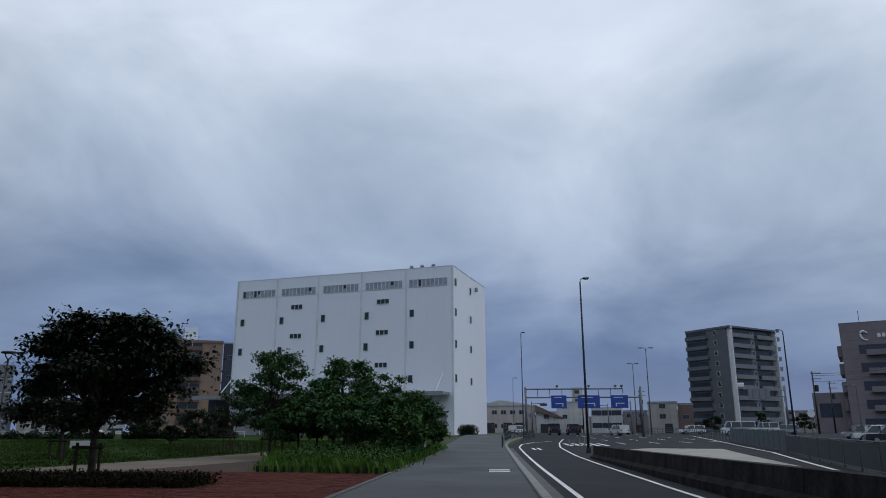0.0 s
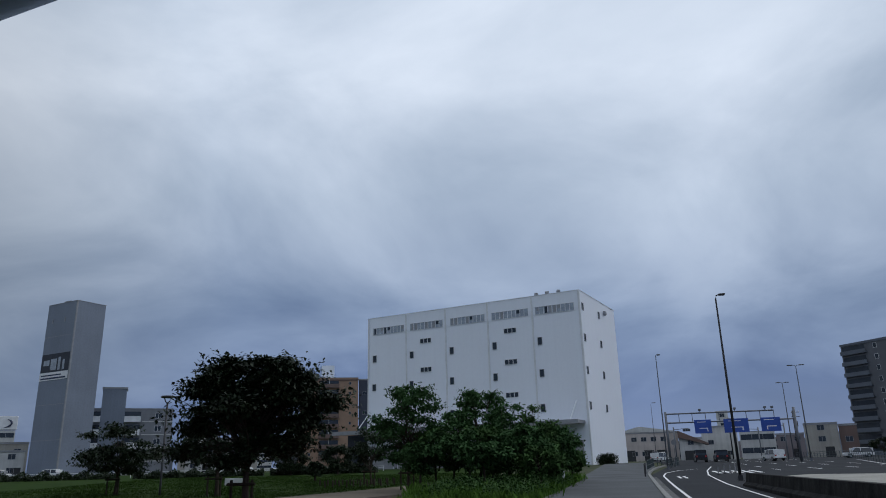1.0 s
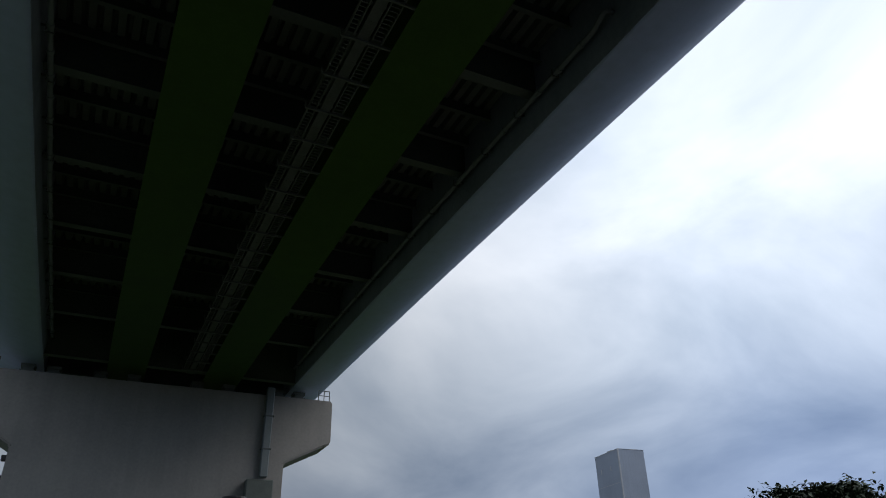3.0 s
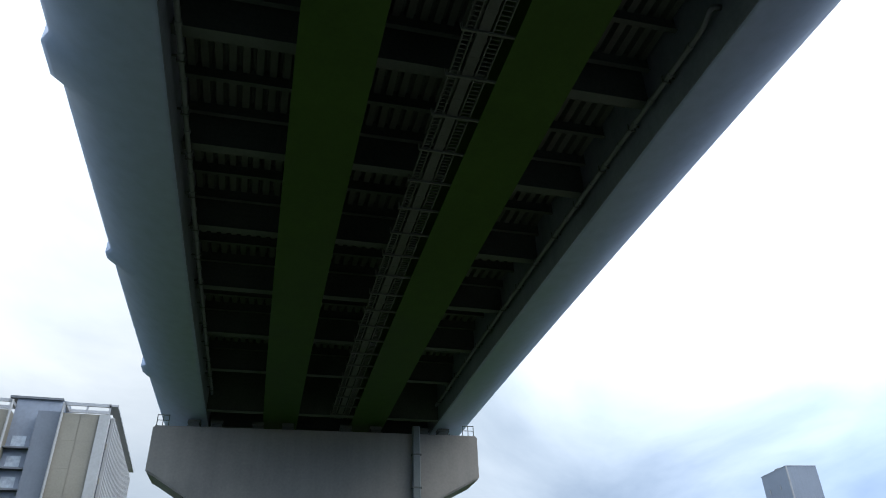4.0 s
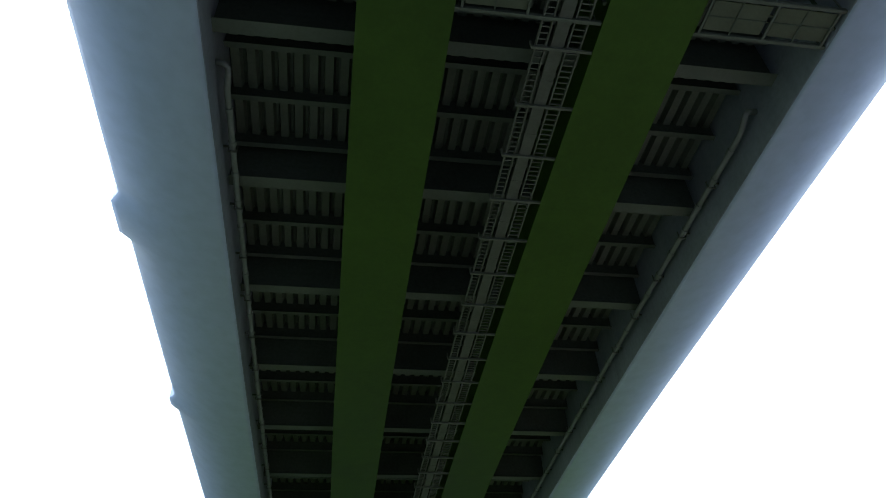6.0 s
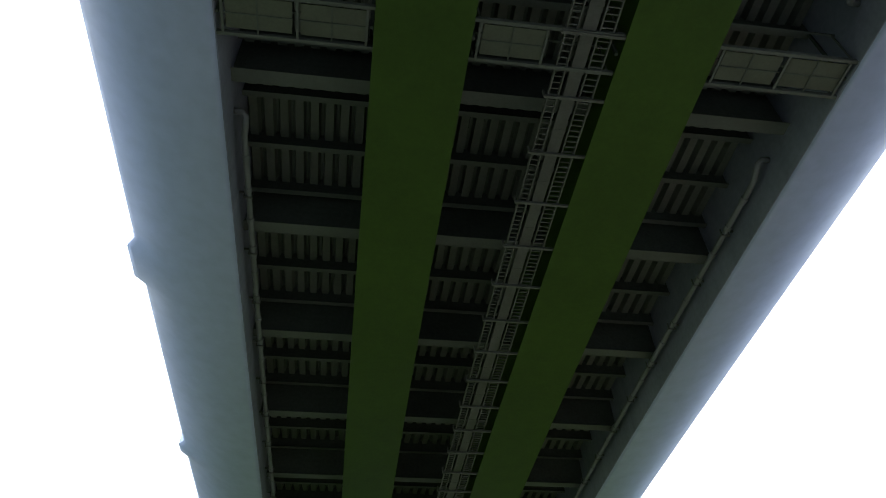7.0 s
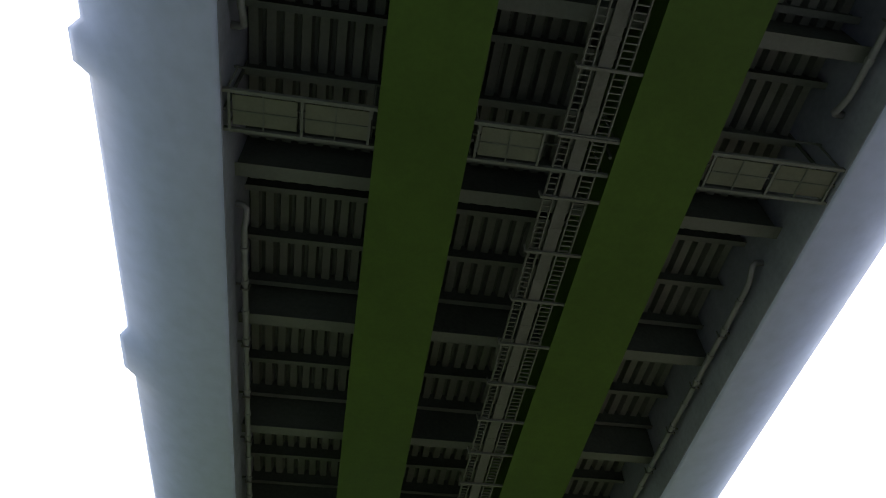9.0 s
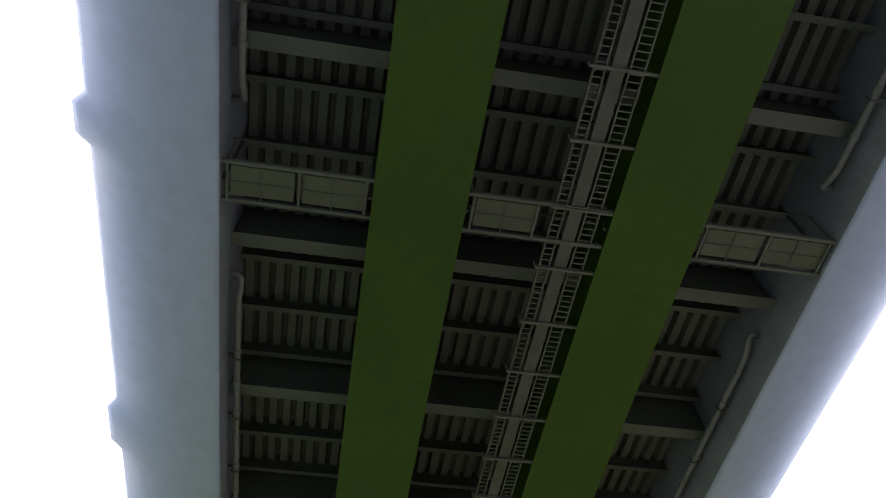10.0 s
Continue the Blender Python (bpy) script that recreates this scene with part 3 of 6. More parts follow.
def line_through(name, pts, width, label, mat=None, lift=0.012, step=3.0):
    """A painted line along a way of points, smoothed."""
    bm = bmesh.new()
    dense = []
    for (xa, ya), (xb, yb) in zip(pts, pts[1:]):
        n = max(1, int(math.hypot(xb - xa, yb - ya) / step))
        dense += [(xa + (xb - xa) * i / n, ya + (yb - ya) * i / n) for i in range(n)]
    dense.append(pts[-1])
    rows = []
    for i, (x, y) in enumerate(dense):
        x2, y2 = dense[min(i + 1, len(dense) - 1)]
        x1, y1 = dense[max(i - 1, 0)]
        d = Vector((x2 - x1, y2 - y1)).normalized()
        nx, ny = -d.y * width / 2, d.x * width / 2
        rows.append([bm.verts.new((x + s * nx, y + s * ny, ground_z(x, y) + lift)) for s in (1, -1)])
    for a, b in zip(rows, rows[1:]):
        bm.faces.new((a[0], a[1], b[1], b[0]))
    for f in bm.faces:
        f.normal_update()
        if f.normal.z < 0:
            f.normal_flip()
    return single(name, bm, mat or M["white_line"], Matrix(), label, "road marking", "", "structure")


line_through("road_line", [(2.0, -40), (2.0, 30), (2.1, 50), (2.2, 62), (2.7, 70), (4.2, 77), (6.5, 82)], 0.14, "solid white edge line on the road")
line_through("road_line", [(4.9, -40), (4.75, 20), (5.0, 45), (5.6, 62), (6.6, 74), (8.5, 90)], 0.14, "solid white edge line on the road")
for x in (12.5, 16.0, 19.5, 23.0):
    for i in range(9):
        y = 66 + i * 12 + (x * 0.4)
        strip("lane_dash", x + i * 0.25, x + i * 0.25 + 0.16, y, y + 5, "broken white lane line")
for i in range(2):
    strip("lane_mark", 3.1 + i * 0.42, 3.3 + i * 0.42, 56, 60.5, "worn white marking on the road")
for i in range(5):
    strip("zebra_mark", 6.8 + i * 0.8, 7.2 + i * 0.8, 66, 73, "slanting white markings at the traffic island")

# kerb between footway and road, one stone after another
KERB = thing("kerb", Matrix(), "row of pale concrete kerb stones", "kerb", "", "structure")
kerb_stone = mesh_of("kerb_stone", boxes((-0.12, 0.12, 0.01, 1.99, -0.1, 0.16), bevel=0.02), M["kerb"])
kerb_gutter = mesh_of("gutter_slab", boxes((0.12, 0.50, 0.01, 1.99, -0.1, 0.012)), M["gutter"])
for i in range(55):
    y = -10 + 2 * i
    x = 1.12 + (0.0 if y < 60 else 0.0018 * (y - 60) ** 2)
    share("kerb_stone", kerb_stone, KERB, Matrix.Translation((x, y, ground_z(x, y))) @ pose(0, 0, 0, 0, 0, 0 if y < 60 else -math.degrees(0.0036 * (y - 60))))
    if y < 60:
        share("gutter_slab", kerb_gutter, KERB, Matrix.Translation((x, y, ground_z(x, y) + 0.004)))
EDGE = thing("path_edging", Matrix(), "row of pale edging stones along the footway", "edging", "", "structure")
edge_stone = mesh_of("edging_stone", boxes((-0.07, 0.07, 0.01, 0.99, -0.1, 0.135), bevel=0.01), M["gutter"])
for i in range(70):
    y = -10 + i
    share("edging_stone", edge_stone, EDGE, Matrix.Translation((-3.57 - max(0, y - 55) * 0.08, y, ground_z(3.5, y))))
for k in range(2):
    single("drain_cover", boxes((-0.38, 0.38, -0.42, 0.42, 0, 0.012), bevel=0.004), M["pale_concrete"], Matrix.Translation((0.22, 26.6 + 1.15 * k, 0.102)), "pale concrete drain cover set in the footway", "drain cover", "drain covers")


def barrier_wall():
    """Low dark streaked concrete wall between slip road and island, in cast lengths."""
    w = thing("barrier_wall", Matrix(), "low dark streaked concrete barrier wall beside the road", "wall", "", "structure")
    bm = bmesh.new()
    prof = [(-0.32, -0.7), (0.22, -0.7), (0.22, 0.66), (-0.10, 0.66), (-0.14, 0.22), (-0.32, 0.10)]
    a = [bm.verts.new((x, 0.01, z)) for x, z in prof]
    b = [bm.verts.new((x, 3.99, z)) for x, z in prof]
    bm.faces.new(a)
    bm.faces.new(b[::-1])
    for i in range(len(prof)):
        j = (i + 1) % len(prof)
        bm.faces.new((a[i], b[i], b[j], a[j]))
    bmesh.ops.recalc_face_normals(bm, faces=bm.faces[:])
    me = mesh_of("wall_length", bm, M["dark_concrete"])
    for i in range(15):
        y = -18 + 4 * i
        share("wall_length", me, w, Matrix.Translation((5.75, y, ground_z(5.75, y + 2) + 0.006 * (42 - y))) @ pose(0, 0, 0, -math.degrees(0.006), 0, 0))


barrier_wall()
sheet("traffic_island", [(5.99, 7), (9.8, 22), (14.6, 48), (10.4, 50), (7.4, 46), (5.99, 42)], M["island"], 0.30, "pale concrete traffic island behind the wall", 6, category="traffic island")
line_through("road_line", [(8.0, 8), (12.3, 26), (18.4, 50), (23.2, 76), (29, 110)], 0.18, "solid white edge line beside the fence")



def post_fence(name, pts, height, gap, rails, mat, label, panel=False, fill=None):
    """Posts and rails along a line; panel fills it with a sheet."""
    f = thing(name, Matrix(), label, "fence")
    post = mesh_of("post", boxes((-0.035, 0.035, -0.035, 0.035, -0.1, height)), mat)
    for (xa, ya), (xb, yb) in zip(pts, pts[1:]):
        L = math.hypot(xb - xa, yb - ya)
        ang = math.degrees(math.atan2(yb - ya, xb - xa))
        n = max(1, round(L / gap))
        for i in range(n + 1):
            x, y = xa + (xb - xa) * i / n, ya + (yb - ya) * i / n
            share("post", post, f, Matrix.Translation((x, y, ground_z(x, y))) @ pose(0, 0, 0, 0, 0, ang))
        za, zb = ground_z(xa, ya), ground_z(xb, yb)
        for h in rails:
            part("rail", tube(bmesh.new(), [(xa, ya, za + h), (xb, yb, zb + h)], 0.03, 6), mat, f)
        if panel:
            for i in range(n):
                x0, y0 = xa + (xb - xa) * (i + 0.03) / n, ya + (yb - ya) * (i + 0.03) / n
                z0 = ground_z(x0, y0)
                bm = boxes((0.0, L / n * 0.94, -0.02, 0.02, 0.15, height - 0.08))
                p = part("fence_panel", bm, fill or mat, f)
                p.matrix_basis = Matrix.Translation((x0, y0, z0)) @ pose(0, 0, 0, 0, 0, ang)
    return f


post_fence("guard_fence", [(10.6, 16), (13.1, 26), (16.2, 38), (19.2, 49.6)], 1.15, 3.0, (0.12, 1.12), M["fence_panel"], "blue-grey steel guard fence with dark infill panels", True, M["fence_mesh"])
post_fence("panel_fence", [(19.5, 50.5), (24.0, 76)], 1.45, 2.0, (0.1, 1.4), M["fence_panel"], "blue-grey solid panel fence beside the road", True)
post_fence("guard_fence", [(24.3, 77.5), (32.5, 130), (32.5, 165)], 1.1, 2.2, (0.4, 0.75, 1.08), M["fence_green"], "dark steel railing along the road")
post_fence("guard_fence", [(1.3, 80), (2.4, 97), (5.5, 106), (5.6, 100), (3.5, 86)], 1.05, 1.6, (0.5, 1.0), M["fence_green"], "dark steel railing round the pavement corner")
for k, (x, y) in enumerate([(0.75, 58.7), (0.8, 62.5), (0.9, 66.5)]):
    b = thing("bollard", Matrix.Translation((x, y, ground_z(x, y) + 0.1)), "short dark steel bollard at the footway edge", "bollard", "footway bollards")
    part("post", tube(bmesh.new(), [(0, 0, 0), (0, 0, 0.82)], 0.06, 10), M["pole_dark"], b)
    part("cap", tube(bmesh.new(), [(0, 0, 0.82), (0, 0, 0.86), (0, 0, 0.89)], [0.075, 0.07, 0.03], 10), M["pole_dark"], b)


def street_lamp(x, y, height, arm, mat, label, turn=0.0, r=0.085, head=0.75, twin=False):
    lamp = thing("street_lamp", Matrix.Translation((x, y, ground_z(x, y))) @ pose(0, 0, 0, 0, 0, turn), label, "street lamp", "street lamps")
    part("base_plate", boxes((-0.2, 0.2, -0.2, 0.2, 0, 0.03), (-0.14, 0.14, -0.14, 0.14, 0.03, 0.35), bevel=0.01), mat, lamp)
    part("pole", tube(bmesh.new(), [(0, 0, 0.3), (0, 0, height * 0.55), (0, 0, height - 0.25), (arm * 0.12, 0, height - 0.05), (arm * 0.4, 0, height)], [r * 1.25, r, r * 0.7, r * 0.6, r * 0.5], 10), mat, lamp, smooth=True)
    a = arm * 0.4
    sgn = 1 if arm > 0 else -1
    for sd in ((sgn, -sgn) if twin else (sgn,)):
        b = a if sd == sgn else -a
        if sd != sgn:
            part("arm", tube(bmesh.new(), [(0, 0, height - 0.3), (b * 0.3, 0, height - 0.05), (b, 0, height)], [r * 0.6, r * 0.6, r * 0.5], 8), mat, lamp, smooth=True)
        h = part("lamp_head", boxes((min(b, b + sd * head), max(b, b + sd * head), -0.14, 0.14, height - 0.05, height + 0.06), bevel=0.03), mat, lamp)
        part("diffuser", boxes((min(b + sd * 0.1, b + sd * head * 0.9), max(b + sd * 0.1, b + sd * head * 0.9), -0.1, 0.1, height - 0.075, height - 0.052)), M["pale_glass"], h)
    return lamp


def at(az, d):
    p = polar(az, d)
    return p.x, p.y


street_lamp(*at(-7.28, 50.0), 11.85, 0.5, M["pole_dark"], "tall dark steel street lamp beside the traffic island", 0, 0.072, 0.42)
street_lamp(*at(-2.40, 82.0), 12.1, 0.2, M["pole_grey"], "tall grey street lamp near the pavement corner", 0, 0.06, 0.4)
street_lamp(*at(-12.0, 110.0), 12.7, -1.0, M["pole_grey"], "tall grey twin-headed street lamp over the far road", 0, 0.075, 0.7, True)
street_lamp(*at(-10.95, 132.0), 12.2, -0.8, M["pole_grey"], "tall grey twin-headed street lamp over the far road", 0, 0.075, 0.7, True)
street_lamp(*at(-21.75, 92.0), 12.4, -0.8, M["pole_dark"], "tall dark street lamp beside the railing", 0, 0.085, 0.5)
street_lamp(*at(-1.66, 150.0), 11.2, 0.5, M["pole_grey"], "tall grey street lamp far along the road", 0, 0.055)
street_lamp(*at(-25.9, 85.0), 5.6, -1.6, M["pole_grey"], "grey curved street lamp near the car park", 0, 0.07)


def park_lamp(x, y, height):
    lamp = thing("park_lamp", Matrix.Translation((x, y, ground_z(x, y))), "slim dark park lamp with a flat round top", "street lamp", "park lamps")
    part("pole", tube(bmesh.new(), [(0, 0, 0), (0, 0, 0.4), (0, 0, height - 0.5)], [0.09, 0.07, 0.06], 10), M["pole_dark"], lamp, smooth=True)
    part("neck", tube(bmesh.new(), [(0, 0, height - 0.5), (0, 0, height - 0.42)], [0.06, 0.075], 10), M["pole_dark"], lamp)
    for sx in (-1, 1):
        part("strut", tube(bmesh.new(), [(sx * 0.03, 0, height - 0.46), (sx * 0.16, 0, height - 0.34), (sx * 0.24, 0, height - 0.11)], 0.035, 8), M["pole_dark"], lamp)
    part("shade", tube(bmesh.new(), [(0, 0, height - 0.12), (0, 0, height - 0.06), (0, 0, height)], [0.42, 0.44, 0.40], 18), M["pole_dark"], lamp)


park_lamp(*at(35.15, 50.3), 6.15)
# a second park lamp stands before the pier
park_lamp(*at(71.25, 26.0), 5.65)


def sign_gantry():
    y = 105.0
    x0, x1 = -y * math.tan(radians(-2.64)), -y * math.tan(radians(-11.4))
    z = ground_z(x0, y)
    g = thing("sign_gantry", Matrix.Translation((0, y, z)), "grey steel gantry with blue direction signs over the road", "gantry")
    top, low_z = 1.5 + y * math.tan(radians(3.2)) - z, 1.5 + y * math.tan(radians(2.55)) - z
    for x in (x0, x1):
        part("post", tube(bmesh.new(), [(x, 0, 0), (x, 0, top + 0.3)], 0.17, 10), M["pole_grey"], g, smooth=True)
    for h in (top, low_z):
        part("beam", tube(bmesh.new(), [(x0, 0, h), (x1 - (2.5 if h == top else 0), 0, h)], 0.10, 8), M["pole_grey"], g)
    for i in range(9):
        x = x0 + (x1 - x0 - 2.5) * i / 8
        part("strut", boxes((x - 0.04, x + 0.04, -0.04, 0.04, low_z, top)), M["pole_grey"], g)
    for a, b, arrow in ((4.60, 5.78, -1), (6.64, 8.31, 0), (9.13, 10.42, 1)):
        xa, xb = y * math.tan(radians(a)), y * math.tan(radians(b))
        za, zb = 1.5 + y * math.tan(radians(1.72)) - z, 1.5 + y * math.tan(radians(2.70)) - z
        s = part("sign_board", boxes((xa, xb, -0.22, -0.17, za, zb), bevel=0.01), M["sign_blue"], g, "blue direction sign with white bars")
        w = xb - xa
        bars = boxes((xa + 0.18 * w, xb - 0.3 * w, -0.228, -0.222, zb - 0.34, zb - 0.26), (xa + 0.28 * w, xb - 0.22 * w, -0.228, -0.223, za + 0.62, za + 0.72), (xb - 0.27 * w, xb - 0.22 * w, -0.228, -0.222, za + 0.25, za + 0.62) if arrow < 1 else (xa + 0.28 * w, xa + 0.33 * w, -0.228, -0.222, za + 0.25, za + 0.62))
        part("lettering", bars, M["sign_white"], s)
    for x in (x0 + 4.5, x0 + 9.0, x0 + 12.8, x0 + 13.7):
        c = part("camera_box", boxes((x - 0.16, x + 0.16, -0.3, 0.25, top + 0.28, top + 0.55), bevel=0.03), M["pole_grey"], g)
        part("camera_stem", boxes((x - 0.03, x + 0.03, -0.03, 0.03, top, top + 0.28)), M["pole_grey"], g)


sign_gantry()


def utility_pole(az, d, height):
    x, y = at(az, d)
    p = thing("utility_pole", Matrix.Translation((x, y, ground_z(x, y))), "dark utility pole with cross arms and transformer", "utility pole", "utility poles")
    part("pole", tube(bmesh.new(), [(0, 0, 0), (0, 0, height)], [0.16, 0.11], 10), M["pole_dark"], p, smooth=True)
    for h in (height - 0.3, height - 1.2):
        part("cross_arm", boxes((-0.3, 1.3, -0.05, 0.05, h - 0.05, h + 0.05)), M["pole_dark"], p)
    part("transformer", tube(bmesh.new(), [(0.45, 0, height - 3.2), (0.45, 0, height - 2.2)], 0.28, 12), M["pole_dark"], p)
    for x1 in (-0.2, 0.5, 1.2):
        part("insulator", tube(bmesh.new(), [(x1, 0, height - 0.25), (x1, 0, height - 0.05)], 0.06, 6), M["sign_white"], p)


utility_pole(-23.3, 130, 9.8)
utility_pole(-24.3, 150, 9.2)
utility_pole(-11.3, 170, 9.5)
utility_pole(-7.0, 185, 9.5)
for i, h in enumerate((9.4, 9.1, 8.2)):
    a, b = Vector((*at(-23.3, 130), ground_z(51, 119) + h)), Vector((*at(-29.5, 120), ground_z(51, 119) + h + 0.6))
    mid_p = (a + b) / 2 - Vector((0, 0, 0.45))
    single("overhead_wire", tube(bmesh.new(), [a, (a + mid_p) / 2 - Vector((0, 0, 0.12)), mid_p, (b + mid_p) / 2 - Vector((0, 0, 0.12)), b], 0.025, 5), M["pole_dark"], Matrix(), "thin dark overhead wire between utility poles", "wire", "overhead wires")


# ---- vehicles ----


def car(az, d, turn, mat, label, length=4.3, width=1.72, height=1.5, van=False, z=None):
    x, y = at(az, d)
    c = thing("van" if van else "car", Matrix.Translation((x, y, ground_z(x, y) if z is None else z)) @ pose(0, 0, 0, 0, 0, turn), label, "van" if van else "car", "vehicles on the road")
    L, W, H = length / 2, width / 2, height
    belt = H * 0.56
    side = [(-L, 0.32), (L, 0.32), (L, belt * 0.80), (L * 0.96, belt * 0.95), (-L * 0.98, belt), (-L, belt * 0.8)]
    if van:
        side = [(-L, 0.32), (L, 0.32), (L, belt * 0.9), (L * 0.92, belt), (-L, belt)]
    bm = bmesh.new()
    a = [bm.verts.new((px, -W, pz)) for px, pz in side]
    b = [bm.verts.new((px, W, pz)) for px, pz in side]
    bm.faces.new(a), bm.faces.new(b[::-1])
    for i in range(len(side)):
        j = (i + 1) % len(side)
        bm.faces.new((a[i], b[i], b[j], a[j]))
    bmesh.ops.recalc_face_normals(bm, faces=bm.faces[:])
    bmesh.ops.bevel(bm, geom=bm.edges[:], offset=0.07, segments=2, affect="EDGES")
    part("body", bm, mat, c, smooth=False)
    top = [(-L * 0.93, belt), (L * (0.82 if van else 0.5), belt), (L * (0.66 if van else 0.22), H - 0.03), (-L * (0.92 if van else 0.72), H - 0.03)]
    for nm, inset, m2, shrink, lift in (("cabin_glass", 0.06, M["glass"], 1.0, -0.05), ("roof", 0.0, mat, 1.0, 0)):
        bm = bmesh.new()
        if nm == "cabin_glass":
            pts = [(px, W - 0.06 - (0.14 if pz > belt else 0), pz) for px, pz in top]
        else:
            (xa, _), (xb, _) = top[3], top[2]
            pts = [(xa - 0.03, W - 0.18, H - 0.05), (xb + 0.03, W - 0.18, H - 0.05), (xb, W - 0.22, H), (xa, W - 0.22, H)]
        lo = [bm.verts.new((px, -py, pz)) for px, py, pz in pts]
        hi = [bm.verts.new((px, py, pz)) for px, py, pz in pts]
        bm.faces.new(lo), bm.faces.new(hi[::-1])
        for i in range(4):
            j = (i + 1) % 4
            bm.faces.new((lo[i], hi[i], hi[j], lo[j]))
        bmesh.ops.recalc_face_normals(bm, faces=bm.faces[:])
        part(nm, bm, m2, c)
    for px in (-L * 0.9, -L * 0.1, L * 0.45):
        part("pillar", boxes((px - 0.05, px + 0.05, -W + 0.08, W - 0.08, belt - 0.02, H - 0.06)), mat, c)
    for px in (-L * 0.62, L * 0.62):
        for s in (-1, 1):
            wheel = part("wheel", tube(bmesh.new(), [(px, s * (W - 0.2), 0.31), (px, s * (W + 0.01), 0.31)], 0.31, 16), M["rubber"], c)
            part("rim", tube(bmesh.new(), [(px, s * (W - 0.1), 0.31), (px, s * (W + 0.02), 0.31)], 0.19, 12), M["car_silver"], wheel)
    for s in (-1, 1):
        part("tail_light", boxes((-L - 0.012, -L + 0.05, s * (W - 0.22) - 0.12, s * (W - 0.22) + 0.12, belt * 0.72, belt * 0.95)), M["red_lamp"], c, "red tail light")
        part("headlight", boxes((L - 0.06, L + 0.012, s * (W - 0.25) - 0.15, s * (W - 0.25) + 0.15, belt * 0.6, belt * 0.75)), M["pale_glass"], c)
    part("bumper", boxes((-L - 0.02, -L + 0.06, -W + 0.1, W - 0.1, 0.3, 0.42), bevel=0.015), M["rubber"], c)
    return c


car(-4.75, 122, 90, M["car_black"], "black box-shaped car waiting on the road", 3.9, 1.75, 1.85, True)
car(-6.15, 122, 90, M["car_black"], "black family car waiting on the road", 4.3, 1.8, 1.75, True)
car(-9.65, 118, 105, M["car_white"], "white hatchback car driving along the road", 4.2, 1.75, 1.6)
car(-1.95, 135, 60, M["car_white"], "white car turning at the far corner", 4.5, 1.75, 1.6)
car(-18.1, 118, 172, M["car_white"], "white van parked in the car park", 4.9, 1.8, 2.0, True)
car(-20.0, 125, 175, M["car_white"], "white small truck parked in the car park", 3.4, 1.5, 1.9, True)
car(-21.1, 128, 170, M["car_silver"], "silver car parked in the car park", 4.4, 1.75, 1.5)
car(-26.0, 92, 165, M["car_silver"], "silver car parked near the brown building", 4.4, 1.75, 1.55)
car(-26.8, 84, 160, M["car_white"], "white car parked near the brown building", 4.4, 1.75, 1.55)
car(-27.6, 78, 160, M["car_black"], "black car parked near the brown building", 4.4, 1.75, 1.6)
car(-14.9, 130, 180, M["car_white"], "white car parked beside the railing", 4.2, 1.7, 1.5)
car(42.0, 155, 0, M["car_white"], "white car parked below the grey tower", 4.4, 1.7, 1.45)
car(30.0, 110, 5, M["car_white"], "white van parked behind the lawn", 4.6, 1.7, 1.9, True)
car(45.2, 160, 0, M["car_silver"], "silver car parked below the low buildings", 4.3, 1.7, 1.5)


def traffic_light(az, d, height, arm):
    x, y = at(az, d)
    t = thing("traffic_light", Matrix.Translation((x, y, ground_z(x, y))), "grey traffic light on a pole with a side arm", "traffic light", "traffic lights")
    part("pole", tube(bmesh.new(), [(0, 0, 0), (0, 0, height + 0.4)], 0.11, 8), M["pole_grey"], t, smooth=True)
    part("arm", tube(bmesh.new(), [(0, 0, height), (arm, 0, height + 0.15)], 0.06, 6), M["pole_grey"], t)
    box_x = arm * 0.85
    h = part("signal_head", boxes((box_x - 0.6, box_x + 0.6, -0.14, 0.1, height - 0.35, height + 0.08), bevel=0.05), M["pole_grey"], t)
    for i in range(3):
        part("lens", tube(bmesh.new(), [(box_x - 0.38 + 0.38 * i, -0.13, height - 0.13), (box_x - 0.38 + 0.38 * i, -0.16, height - 0.13)], 0.15, 12), M["glass"], h)


traffic_light(-3.1, 128, 5.2, 2.4)
traffic_light(-8.9, 150, 5.4, -2.6)
traffic_light(-10.6, 128, 5.2, -2.2)


def round_sign(az, d, height, mat, label):
    x, y = at(az, d)
    t = thing("road_sign", Matrix.Translation((x, y, ground_z(x, y))), label, "road sign", "road signs")
    part("post", tube(bmesh.new(), [(0, 0, 0), (0, 0, height)], 0.04, 8), M["pole_grey"], t)
    part("sign_plate", tube(bmesh.new(), [(0, -0.05, height - 0.35), (0, -0.075, height - 0.35)], 0.32, 20), mat, t)


round_sign(-3.0, 94, 3.2, M["balcony"], "round grey road sign on a slim post")
round_sign(-22.9, 70, 3.0, M["sign_white"], "round white road sign beside the fence")
# flexible posts on the painted nose of the island
for i in range(5):
    x, y = 6.4 + 0.7 * i, 62.5 + 2.2 * i
    p = thing("lane_post", Matrix.Translation((x, y, ground_z(x, y))), "slim grey flexible lane post on the island nose", "lane post", "lane posts")
    part("tube", tube(bmesh.new(), [(0, 0, 0), (0, 0, 0.65)], 0.04, 8), M["balcony"], p)
    part("foot", tube(bmesh.new(), [(0, 0, 0), (0, 0, 0.04)], 0.12, 10), M["rubber"], p)

# ---- buildings ----


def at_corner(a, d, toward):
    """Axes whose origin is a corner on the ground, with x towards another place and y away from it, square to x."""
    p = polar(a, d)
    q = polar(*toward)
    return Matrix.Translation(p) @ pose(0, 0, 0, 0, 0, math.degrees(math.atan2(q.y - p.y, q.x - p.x)))


